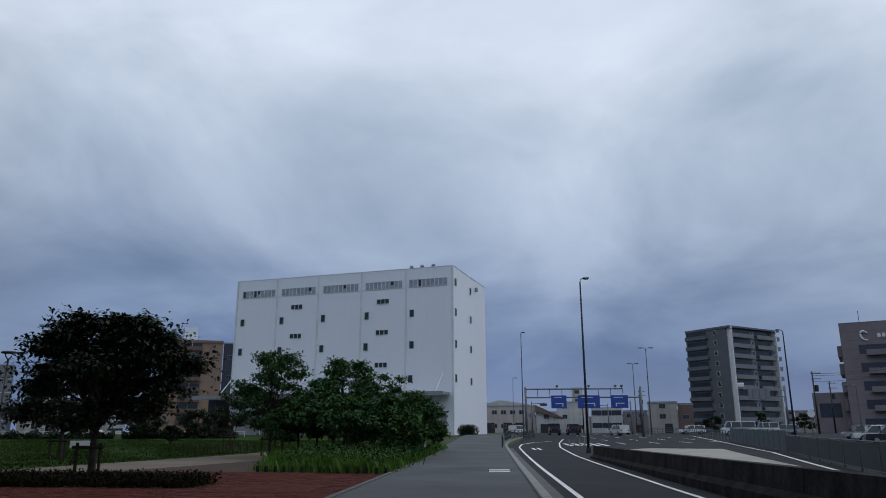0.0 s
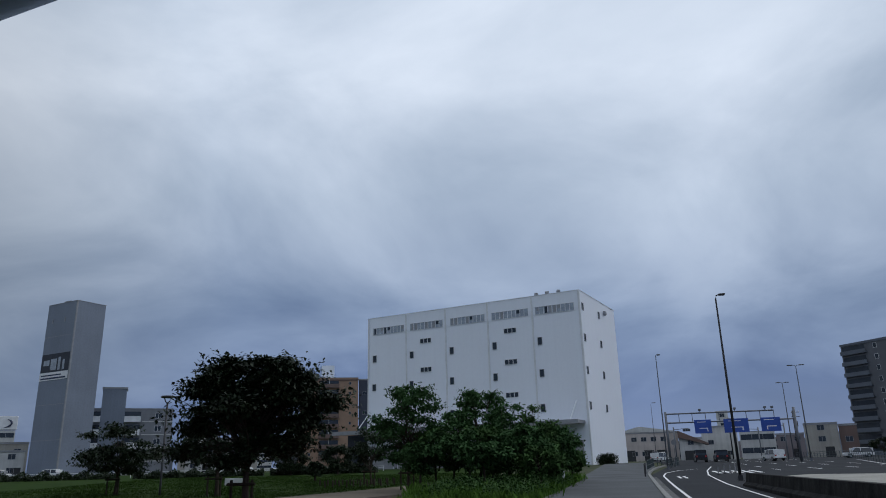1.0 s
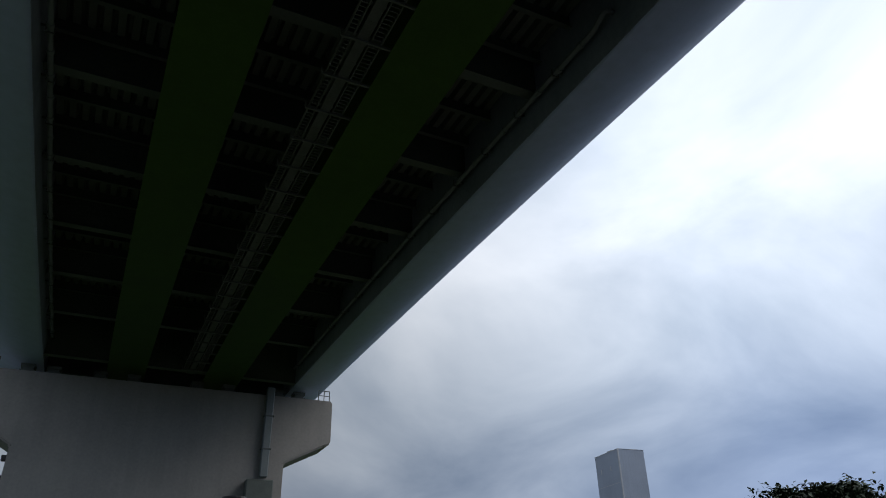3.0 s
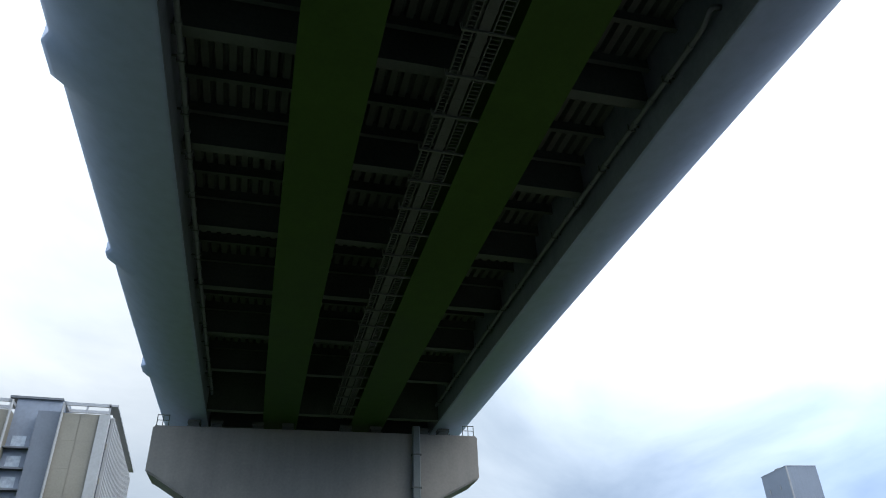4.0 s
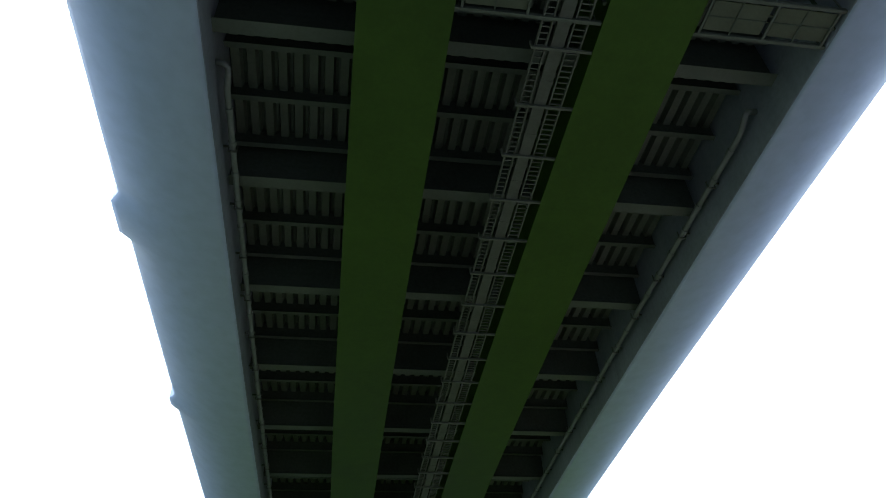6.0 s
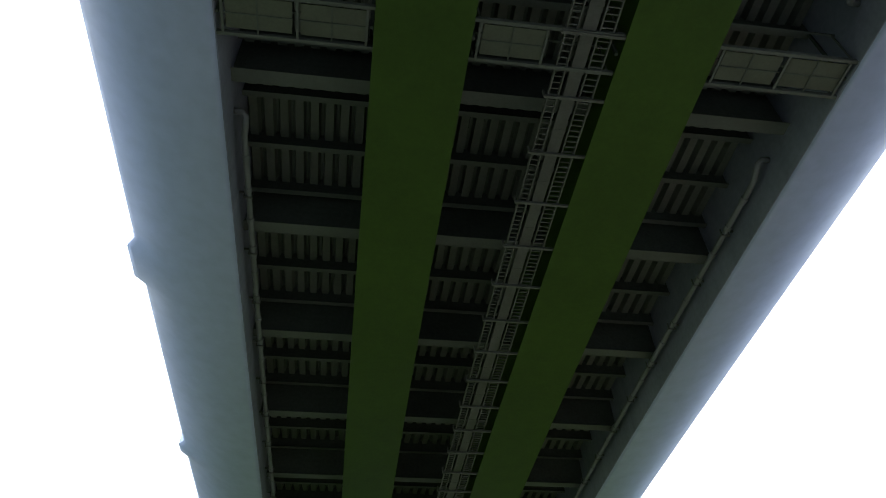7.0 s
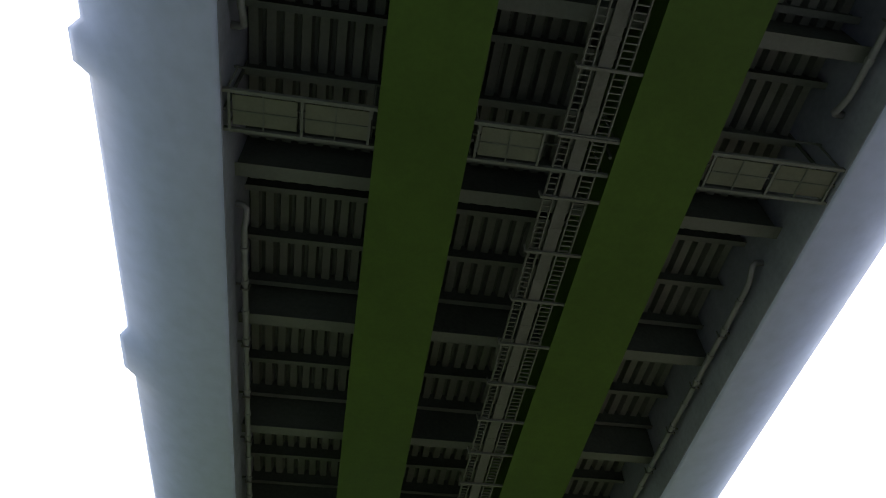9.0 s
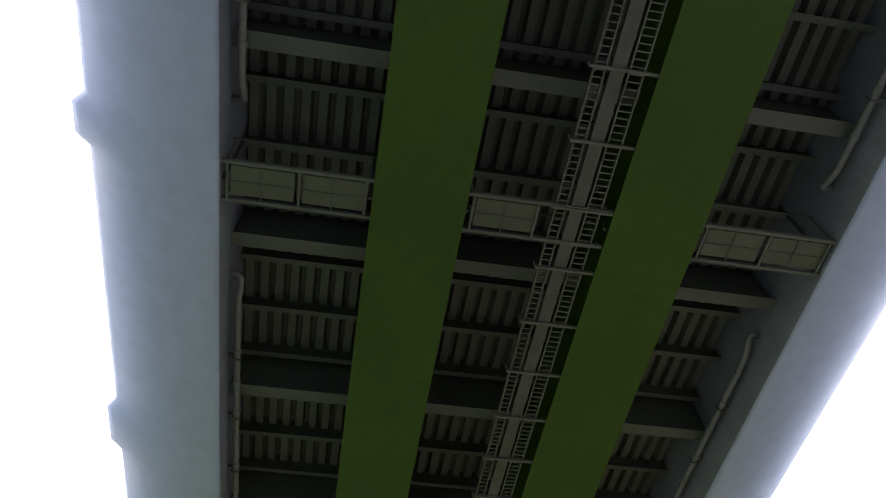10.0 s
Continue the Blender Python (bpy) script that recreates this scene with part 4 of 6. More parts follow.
def house(name, m, w, dep, h, mat, label, roof_mat=None, parapet=0.5, category="building", group="town buildings"):
    """Walls with thickness, a roof slab inside its parapet and a coping; origin at a front corner."""
    b = thing(name, m, label, category, group)
    t = 0.3
    part("wall", boxes((0, w, 0, t, -1.5, h)), mat, b)
    part("wall", boxes((0, w, dep - t, dep, -1.5, h)), mat, b)
    part("wall", boxes((0, t, t, dep - t, -1.5, h)), mat, b)
    part("wall", boxes((w - t, w, t, dep - t, -1.5, h)), mat, b)
    part("roof", boxes((t, w - t, t, dep - t, h - parapet - 0.3, h - parapet)), roof_mat or M["roofing"], b)
    cope = boxes((-0.06, w + 0.06, -0.06, t + 0.04, h, h + 0.1), (-0.06, w + 0.06, dep - t - 0.04, dep + 0.06, h, h + 0.1), (-0.06, t + 0.04, t + 0.04, dep - t - 0.04, h, h + 0.1), (w - t - 0.04, w + 0.06, t + 0.04, dep - t - 0.04, h, h + 0.1))
    part("coping", cope, M["frame_metal"] if mat is not M["white_panel"] else M["white_trim"], b)
    return b


def window_mesh(w, h, frame_mat, glass_mat, bars=0, out=0.07):
    """A frame that stands proud of the wall, and its pane set back; facing -y, base corner at the origin."""
    f = 0.06
    specs = [(0, w, -out, -0.004, 0, f), (0, w, -out, -0.004, h - f, h), (0, f, -out, -0.004, f, h - f), (w - f, w, -out, -0.004, f, h - f)]
    for i in range(bars):
        x = w * (i + 1) / (bars + 1)
        specs.append((x - 0.035, x + 0.035, -out, -0.004, f, h - f))
    return mesh_of("window", boxes(*specs), frame_mat), mesh_of("pane", boxes((f, w - f, -0.03, -0.006, f, h - f)), glass_mat)


def put_window(b, meshes, m):
    o = share("window", meshes[0], b, m)
    share("pane", meshes[1], o, Matrix())
    return o


def on_front(x, z):
    return Matrix.Translation((x, 0, z))


def on_side(x, y, z, left):
    """On the wall that runs along y: at x = 0 (left, facing -x) or x = w (facing +x)."""
    return Matrix.Translation((x, y, z)) @ pose(0, 0, 0, 0, 0, -90 if left else 90)


def warehouse():
    """White warehouse; x runs along its long face from the near corner."""
    p = polar(3.0, 125.0)
    # local x along the long face towards its far end; the second face lies along -y
    ang = math.degrees(math.atan2(0.25, -0.968))
    m = Matrix.Translation((p.x, p.y, ground_z(p.x, p.y))) @ pose(0, 0, 0, 0, 0, ang) @ Matrix.Translation((0, -21.8, 0))
    z0 = ground_z(p.x, p.y)
    H, W, D = 30.5 - z0, 45.1, 21.8
    b = house("warehouse", m, W, D, H, M["white_panel"], "large white panel warehouse with small dark windows", None, 0.4)
    # long face is at y = D, facing +y; turned windows
    def long_face(x, z):
        return Matrix.Translation((x, D, z - z0)) @ pose(0, 0, 0, 0, 0, 180)
    for x in (0.15, 9.05, 18.0, 27.0, 35.9, 44.9):
        part("pilaster", boxes((x - 0.16, x + 0.16, D + 0.002, D + 0.16, 8.0 - z0, 30.4 - z0), bevel=0.02), M["white_trim"], b)
    for z in (10.0, 13.5, 18.0, 21.5, 25.6, 29.2):
        part("panel_joint", boxes((0.3, 44.8, D + 0.002, D + 0.008, z - z0, z - z0 + 0.03)), M["white_panel"], b)
    strip_w = window_mesh(7.4, 1.45, M["white_trim"], M["pale_glass"], 8, 0.10)
    for x in (1.1, 8.5 + 1.3, 17.2 + 1.4, 26.2 + 1.4, 35.1 + 1.3):
        put_window(b, strip_w, long_face(x + 7.4, 27.0))
        for k in range(9):
            if random.random() < 0.42:
                part("blind", boxes((x + 0.1 + 0.8 * k, x + 0.72 + 0.8 * k, D + 0.036, D + 0.05, 27.12 - z0 + random.choice((0, 0, 0.55)), 28.32 - z0)), random.choice((M["glass"], M["roofing"], M["frame_metal"])), b)
    small = window_mesh(0.85, 1.35, M["frame_metal"], M["glass"], 0, 0.12)
    for z, xs in ((22.2, (7.9, 16.8, 25.8, 34.7, 43.4)), (16.5, (7.9, 16.9, 25.9, 34.8, 43.5)), (10.5, (8.1, 17.0, 26.0, 34.9, 43.6))):
        for x in xs:
            put_window(b, small, long_face(x + 0.42, z - 0.67))
    triple = window_mesh(2.5, 0.95, M["white_trim"], M["glass"], 2, 0.12)
    for x, z in ((31.5, 24.7), (31.5, 19.1), (13.6, 24.7), (13.7, 19.0), (13.8, 13.1)):
        put_window(b, triple, long_face(x + 1.25, z - 0.47))
    # end face along x = 0
    for z in (27.7, 22.2, 16.5, 10.5):
        for y in (1.2, 10.8):
            put_window(b, small, on_side(0, D - y + 0.42, z - 0.67 - z0, True))
    part("vent_hood", boxes((-0.5, -0.004, D - 14.8, D - 14.0, 28.3 - z0, 29.1 - z0), bevel=0.08), M["roofing"], b, "grey vent hood on the wall")
    part("corner_trim", boxes((-0.06, 0.2, D - 0.1, D + 0.2, 0, H)), M["white_trim"], b)
    # canopy over the loading dock
    c = part("canopy", boxes((0.7, 50.5, D + 0.17, D + 4.2, 7.55 - z0, 8.05 - z0)), M["roofing"], b, "dark loading canopy along the wall")
    part("canopy_fascia", boxes((0.6, 50.6, D + 4.21, D + 4.3, 7.4 - z0, 8.1 - z0)), M["frame_metal"], c)
    for x in (2.0, 11.0, 20.0, 29.0, 38.0, 44.8):
        part("tie_rod", tube(bmesh.new(), [(x, D + 0.2, 11.3 - z0), (x, D + 4.0, 8.05 - z0)], 0.09, 8), M["white_trim"], c)
    for i in range(8):
        x = 1.3 + 5.4 * i
        part("dock_shutter", boxes((x, x + 4.3, D + 0.003, D + 0.08, 0, 4.9 - z0)), M["roofing"], b, "grey roller shutter")
        part("dock_bumper", boxes((x + 4.5, x + 5.1, D + 0.003, D + 0.3, 0, 5.2 - z0)), M["frame_metal"], b)
    # navy block added to draw the dark recess beneath the canopy
    part("dock_shade_panel", boxes((45.2, 50.0, D - 6, D - 0.2, -0.2, 7.5 - z0)), M["navy"], b, "navy block standing for the shade under the canopy")
    for x in (3.9, 6.1, 8.2):
        v = part("roof_vent", tube(bmesh.new(), [(x, D - 1.6, H - 0.4), (x, D - 1.6, H + 0.35), (x + 0.25, D - 1.6, H + 0.65), (x + 0.7, D - 1.6, H + 0.72)], 0.32, 10), M["roofing"], b, "curved grey roof vent")


warehouse()


def parking_tower():
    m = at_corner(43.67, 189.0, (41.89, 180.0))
    p, q = polar(43.67, 189.0), polar(41.89, 180.0)
    w = (q - p).length
    z0 = p.z
    H = 1.5 + 180 * math.tan(radians(12.0)) - z0
    b = house("parking_tower", m, w, 7.3, H, M["tower_panel"], "tall windowless grey parking tower with a picture banner", None, 0.3)
    for k in range(1, 5):
        part("panel_joint", boxes((0.05, w - 0.05, -0.02, -0.003, H * k / 5, H * k / 5 + 0.08)), M["frame_metal"], b)
    part("corner_trim", boxes((w - 0.25, w + 0.08, -0.08, 0.25, 0, H)), M["frame_metal"], b)
    zt, zm, zb = 1.5 + 183 * math.tan(radians(8.25)) - z0, 1.5 + 183 * math.tan(radians(6.98)) - z0, 1.5 + 183 * math.tan(radians(6.4)) - z0
    ban = part("banner", boxes((0.2, w - 0.35, -0.10, -0.025, zm, zt), bevel=0.02), M["banner"], b, "dark picture banner")
    part("picture_shape", boxes((w * 0.35, w * 0.55, -0.115, -0.102, zm + 0.4, zt - 1.2), (w * 0.60, w * 0.68, -0.115, -0.102, zm + 0.3, zt - 0.9), (w * 0.75, w * 0.82, -0.115, -0.102, zm + 0.3, zt - 1.6), (w * 0.1, w * 0.3, -0.115, -0.102, zm + 1.5, zt - 1.4)), M["pale_glass"], ban)
    ban2 = part("banner", boxes((0.1, w - 0.35, -0.10, -0.025, zb, zm - 0.1), bevel=0.02), M["sign_white"], b, "white banner with dark bars")
    part("lettering", boxes((0.6, w - 1.0, -0.115, -0.102, zb + 0.25, zb + 0.6), (0.6, w - 2.6, -0.115, -0.102, zb + 0.95, zb + 1.25)), M["sign_navy"], ban2)
    for x in (w * 0.2, w * 0.62):
        part("vent", boxes((x, x + 0.35, -0.08, -0.004, H - 4.5, H - 3.4)), M["frame_metal"], b)
    part("roof_unit", boxes((w * 0.4, w * 0.6, 1.0, 2.5, H - 0.3, H + 0.7)), M["roofing"], b)


parking_tower()


def banded(name, az0, az1, d, el, dep, wall_mat, label, floors, style, **kw):
    """A town building square to the view, with rows of windows, ribbons of glass or balconies."""
    p, q = polar(az0, d), polar(az1, d)
    w = (q - p).length
    H = 1.5 + d * math.tan(radians(el)) - p.z
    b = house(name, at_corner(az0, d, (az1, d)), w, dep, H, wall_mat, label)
    fh = H / floors
    if style == "ribbon":
        for k in range(floors):
            o = part("window", boxes((0.25, w - 0.25, -0.05, -0.004, fh * k + fh * 0.40, fh * k + fh * 0.80)), M["glass"], b, "dark ribbon window")
            n = max(2, int(w / 2.2))
            bar = mesh_of("window_frame", boxes((-0.04, 0.04, -0.08, -0.052, 0, fh * 0.4)), M["frame_metal"])
            for i in range(n + 1):
                share("window_frame", bar, o, Matrix.Translation((0.25 + (w - 0.5) * i / n, 0, fh * k + fh * 0.40)))
    elif style == "punched":
        wm = window_mesh(kw.get("ww", 1.5), kw.get("wh", 1.2), M["frame_metal"], M["glass"], 1)
        n = max(1, int(w / kw.get("gap", 3.2)))
        for k in range(floors):
            for i in range(n):
                if kw.get("skip") and (i * 3 + k * 5) % kw["skip"] == 0:
                    continue
                put_window(b, wm, on_front(w * (i + 0.5) / n - 0.75, fh * k + fh * 0.35))
        if w > 4:
            part("entrance", boxes((w * 0.55, w * 0.55 + 1.8, -0.05, -0.004, 0, 2.2)), M["dark"], b, "entrance drawn as a dark sheet")
        part("roof_band", boxes((-0.12, w + 0.12, -0.12, -0.064, H - 0.35, H - 0.05)), M["frame_metal"], b)
    elif style == "balcony":
        x0, x1 = kw.get("span", (0.15, 0.85))
        for k in range(1, floors):
            z = fh * k
            part("window", boxes((w * x0, w * x1, -0.02, -0.004, z + 0.12, z + fh * 0.78)), M["glass"], b)
            s = part("balcony", boxes((w * x0 - 0.2, w * x1 + 0.2, -1.2, -0.022, z - 0.12, z + 0.1), (w * x0 - 0.2, w * x1 + 0.2, -1.2, -1.08, z + 0.1, z + 1.1)), kw.get("rail", wall_mat), b)
            part("balcony_divider", boxes((w * (x0 + x1) / 2 - 0.05, w * (x0 + x1) / 2 + 0.05, -1.07, -0.03, z + 0.1, z + fh * 0.8)), M["pale"], s)
    return b, w, H


# brown flats behind the big tree
bb, w, H = banded("apartment_block", 25.5, 21.0, 235, 6.74, 14, M["brown"], "orange-brown tiled apartment block with dark balconies", 9, "balcony", span=(0.34, 0.66), rail=M["brown_wall"])
small_w = window_mesh(0.7, 0.9, M["frame_metal"], M["glass"], 0)
for k in range(1, 9):
    put_window(bb, small_w, on_front(w * 0.84, H * k / 9 + 0.9))
    put_window(bb, small_w, on_front(w * 0.16, H * k / 9 + 0.9))
part("roof_house", boxes((w * 0.36, w * 0.58, 2, 8, H, H + 4.2)), M["white_panel"], bb, "white penthouse box on the roof")
part("cornice", boxes((-0.1, w + 0.1, -0.25, -0.062, H - 0.9, H - 0.5)), M["brown_wall"], bb)
nv, w, H = banded("office_block", 20.95, 20.0, 236, 6.62, 12, M["navy"], "dark navy clad narrow office block", 9, "punched", gap=4, skip=2)
# office with balconies next to the grey tower
of, w, H = banded("office_block", 40.75, 34.70, 195, 4.44, 14, M["office_grey"], "grey five-storey block with white balconies", 5, "none")
for k in range(1, 5):
    z = H * k / 5
    for a, b_ in ((0.02, 0.2), (0.46, 0.64)):
        s = part("balcony", boxes((w * a, w * b_, -1.3, -0.004, z - 0.15, z + 0.08), (w * a, w * b_, -1.3, -1.2, z + 0.08, z + 1.25)), M["white_trim"], of, "white balcony")
        part("window", boxes((w * a, w * b_, -0.03, -0.004, z + 0.1, z + 2.4)), M["glass"], of)
    put_window(of, window_mesh(1.6, 1.3, M["white_trim"], M["glass"], 1), on_front(w * 0.80, z + 0.8))
    part("floor_band", boxes((w * 0.66, w, -0.05, -0.004, z - 0.1, z + 0.12)), M["pale"], of)
part("lift_tower", boxes((w * 0.2, w * 0.46, -1.0, 4.0, -0.5, 1.5 + 195 * math.tan(radians(5.78)) - 1.0)), M["tower_panel"], of, "grey lift tower with a dark cap")
part("tower_cap", boxes((w * 0.19, w * 0.47, -1.15, 4.1, 1.5 + 195 * math.tan(radians(5.78)) - 1.0, 1.5 + 195 * math.tan(radians(5.78)) - 0.55)), M["frame_metal"], of)
banded("house", 33.6, 31.4, 215, 2.75, 10, M["pale"], "pale low building behind the park trees", 3, "punched")
banded("house", 31.3, 28.5, 225, 2.3, 10, M["beige"], "beige low building behind the park trees", 2, "punched", skip=3)

# town on the far left
rw, w, H = banded("factory_building", 62.44, 57.95, 330, 3.52, 20, M["rust_wall"], "brick-red windowless building with a pale wall emblem", 4, "none")
part("wall_emblem", boxes(*[(w * (0.12 + 0.125 * i), w * (0.22 + 0.125 * i), -0.2, -0.01, H - 5.2, H - 2.7) for i in range(3)]), M["sign_white"], rw, "pale emblem bars")
part("roof_edge", boxes((-0.1, w + 0.1, -0.25, -0.065, H - 0.7, H - 0.3)), M["pink_wall"], rw)
mb, w, H = banded("office_block", 60.8, 58.2, 370, 4.30, 20, M["mauve"], "mauve-grey block behind the red building", 6, "punched", gap=6, skip=3)
part("roof_mast", tube(bmesh.new(), [(w * 0.86, 4, H - 0.5), (w * 0.86, 4, H + 3.0), (w * 0.80, 4, H + 8.0)], [0.35, 0.25, 0.1], 6), M["pole_grey"], mb, "thin lattice mast on the roof")
for k in range(2):
    part("roof_tank", boxes((w * (0.80 + 0.12 * k), w * (0.87 + 0.12 * k), 3, 5, H - 0.5, H + 2.2), bevel=0.2), M["pale"], mb)
part("roof_rail", boxes((0.2, w - 0.2, 0.1, 0.2, H + 0.9, H + 1.0), *[(0.2 + (w - 0.6) * k / 8, 0.3 + (w - 0.6) * k / 8, 0.1, 0.2, H, H + 0.9) for k in range(9)]), M["pole_grey"], mb)
banded("office_block", 58.1, 57.0, 350, 4.45, 15, M["grey_tile"], "grey slim office block in the town", 8, "ribbon")
rb, w, H = banded("office_block", 57.0, 55.65, 300, 4.62, 14, M["beige"], "beige office block with ribbed floors", 8, "ribbon")
sb, w, H = banded("office_block", 55.6, 53.1, 310, 4.12, 16, M["pale"], "white banded office block under a rooftop billboard", 6, "ribbon")
bill = part("billboard", boxes((-0.2, w + 0.2, -0.3, 6, H + 0.6, H + 8.4), bevel=0.1), M["sign_navy"], sb, "navy rooftop billboard box with white bars")
part("lettering", boxes(*[(w * (0.30 + 0.155 * i), w * (0.42 + 0.155 * i), -0.42, -0.31, H + 3.6, H + 5.9) for i in range(4)]), M["sign_white"], bill)
part("lower_board", boxes((0.0, w, -0.45, -0.32, H + 0.7, H + 2.2)), M["sign_white"], bill, "white strip with grey bars")
part("lettering", boxes(*[(w * (0.12 + 0.13 * i), w * (0.21 + 0.13 * i), -0.5, -0.46, H + 1.2, H + 1.7) for i in range(6)]), M["frame_metal"], bill)
banded("office_block", 53.05, 51.45, 315, 3.38, 14, M["pale"], "white banded low office block", 5, "ribbon")
bl, w, H = banded("office_block", 48.15, 44.65, 260, 2.92, 14, M["pale"], "white banded office under a wide billboard", 4, "ribbon")
bill = part("billboard", boxes((-0.3, w + 0.3, -0.3, 1.5, H + 0.3, H + 4.3), bevel=0.08), M["sign_white"], bl, "wide white billboard with a navy sweep")
sweep_pts = [(w * (0.76 + 0.16 * math.sin(a)), -0.36, H + 2.2 - 1.35 * math.cos(a)) for a in np.linspace(0.25, 2.6, 9)]
part("emblem", tube(bmesh.new(), sweep_pts, [0.05, 0.18, 0.28, 0.34, 0.36, 0.34, 0.28, 0.18, 0.05], 6), M["sign_navy"], bill)
part("lettering", boxes((w * 0.1, w * 0.3, -0.36, -0.31, H + 2.0, H + 2.5), (w * 0.36, w * 0.66, -0.36, -0.31, H + 1.9, H + 2.6)), M["roofing"], bill)
banded("office_block", 48.9, 48.16, 262, 3.0, 10, M["navy"], "navy stair tower beside the billboard office", 4, "none")
banded("office_block", 51.4, 49.0, 280, 2.85, 14, M["mauve"], "grey gabled low town building", 3, "punched", skip=3)
banded("house", 48.7, 43.75, 205, 2.15, 12, M["beige"], "long pale two-storey building with dark windows", 2, "punched", gap=4.2, skip=4)
banded("house", 45.4, 43.9, 190, 1.62, 8, M["pale"], "small pale house in front of the low buildings", 2, "punched", gap=5)
banded("house", 55.2, 50.2, 225, 2.55, 12, M["pale"], "pale two-storey building with small windows", 3, "punched", gap=4.5, skip=3)
banded("house", 62.0, 55.4, 240, 1.8, 12, M["beige"], "beige low buildings below the red factory", 2, "punched", gap=5, skip=3)
banded("house", 74.0, 62.6, 340, 2.7, 15, M["pale"], "pale far town building", 4, "punched", gap=5, skip=3)

# far end of the road
ind, w, H = banded("warehouse", 0.9, -3.35, 215, 1.95, 25, M["pink_wall"], "low pinkish industrial building with a pale pitched roof", 2, "punched", gap=2.6, skip=5)
gable = bmesh.new()
sweep(gable, [(-0.3, H), (w + 0.3, H - 0.02), (w * 0.35, H + 1.6)], [-0.2, 24])
part("pitched_roof", gable, M["pale"], ind, "pale pitched sheet roof")
for x in (1.5, 6.5, 10.0):
    part("gate", boxes((x, x + 2.6, -0.06, -0.004, 0, 2.9)), M["dark"], ind, "gateway drawn as a dark sheet")
lh, w, H = banded("house", -3.4, -5.0, 205, 1.45, 12, M["pale"], "white house with a steep dark sloping roof", 2, "punched", skip=3)
wedge = bmesh.new()
sweep(wedge, [(-0.2, H + 0.1), (w + 1.6, H - 1.9), (w + 1.6, H - 1.5), (-0.2, H + 1.9)], [-0.9, 11])
part("sloping_roof", wedge, M["brown_wall"], lh, "dark brown sloping roof")
part("porch", boxes((w * 0.2, w * 0.8, -0.8, -0.02, 0, 2.4)), M["dark"], lh)
banded("house", -5.0, -7.45, 220, 2.2, 12, M["pale"], "pale three-storey house beside the road", 3, "punched", gap=4, skip=4)
banded("house", -6.2, -7.0, 250, 3.25, 12, M["pale"], "white taller block with dark windows", 5, "punched", gap=3.0)
banded("shop_building", -7.6, -9.95, 200, 1.72, 12, M["pale"], "low white shop building with a dark window band", 2, "ribbon")
banded("house", -10.0, -11.8, 215, 1.5, 12, M["mauve"], "dark low house beside the road", 2, "punched", skip=3)
banded("house", -11.85, -13.95, 185, 2.12, 12, M["beige"], "pale three-storey flat-roofed house", 3, "punched", gap=3.5, skip=4)
banded("house", -14.0, -15.1, 186, 1.98, 12, M["brown_wall"], "dark brown clad house beside the road", 3, "punched", gap=5, skip=2)
banded("house", -21.9, -24.6, 215, 1.35, 12, M["beige"], "low pale building behind the car park", 2, "punched", skip=3)


def grey_flats():
    """Ten-storey grey apartment block; its near corner points at the road."""
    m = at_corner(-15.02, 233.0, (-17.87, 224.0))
    w = (polar(-17.87, 224.0) - polar(-15.02, 233.0)).length
    dep = (polar(-20.95, 244.0) - polar(-17.87, 224.0)).length
    H = 30.2
    b = house("apartment_block", m, w, dep, H, M["grey_tile"], "ten-storey dark grey apartment block with balconies", None, 0.6)
    fh = H / 10
    wm = window_mesh(1.1, 1.4, M["white_trim"], M["glass"], 0)
    for k in range(10):
        z = fh * k
        part("window", boxes((0.4, w * 0.52, -0.03, -0.004, z + 0.5, z + 2.4)), M["glass"], b)
        part("balcony", boxes((0.2, w * 0.56, -0.8, -0.032, z + 0.0, z + 0.18), (0.2, w * 0.56, -0.8, -0.7, z + 0.18, z + 1.1)), M["slate"], b, "slate-grey balcony")
        put_window(b, wm, on_front(w * 0.70, z + 0.9))
        for a0, a1 in ((0.08, 0.46), (0.56, 0.88), (0.965, 0.995)):
            part("window", boxes((w + 0.004, w + 0.03, dep * a0, dep * a1, z + 0.45, z + 2.4)), M["glass"], b)
            part("balcony", boxes((w + 0.032, w + 1.3, dep * a0 - 0.3, dep * a1 + 0.3, z, z + 0.18), (w + 1.2, w + 1.3, dep * a0 - 0.3, dep * a1 + 0.3, z + 0.18, z + 1.2)), M["balcony"], b, "grey balcony")
        put_window(b, wm, on_side(w, dep * 0.49, z + 1.0, False))
    part("cladding", boxes((w + 0.001, w + 0.0035, 0.3, dep - 0.1, 0, H - 0.5)), M["balcony"], b, "pale grey wall cladding")
    for a in (0.035, 0.925):
        part("pillar", boxes((w + 0.004, w + 1.5, dep * a - 0.24, dep * a + 0.24, -0.5, H + 0.3), bevel=0.03), M["sign_white"], b, "white full-height pillar")
    part("cornice", boxes((-0.1, w + 1.4, -0.2, -0.062, H - 0.4, H + 0.2), (w + 0.062, w + 1.4, -0.06, dep + 0.1, H - 0.3, H + 0.2)), M["slate"], b)
    part("roof_house", boxes((w * 0.3, w * 0.8, dep * 0.3, dep * 0.5, H - 0.5, H + 1.2)), M["pale"], b)


grey_flats()
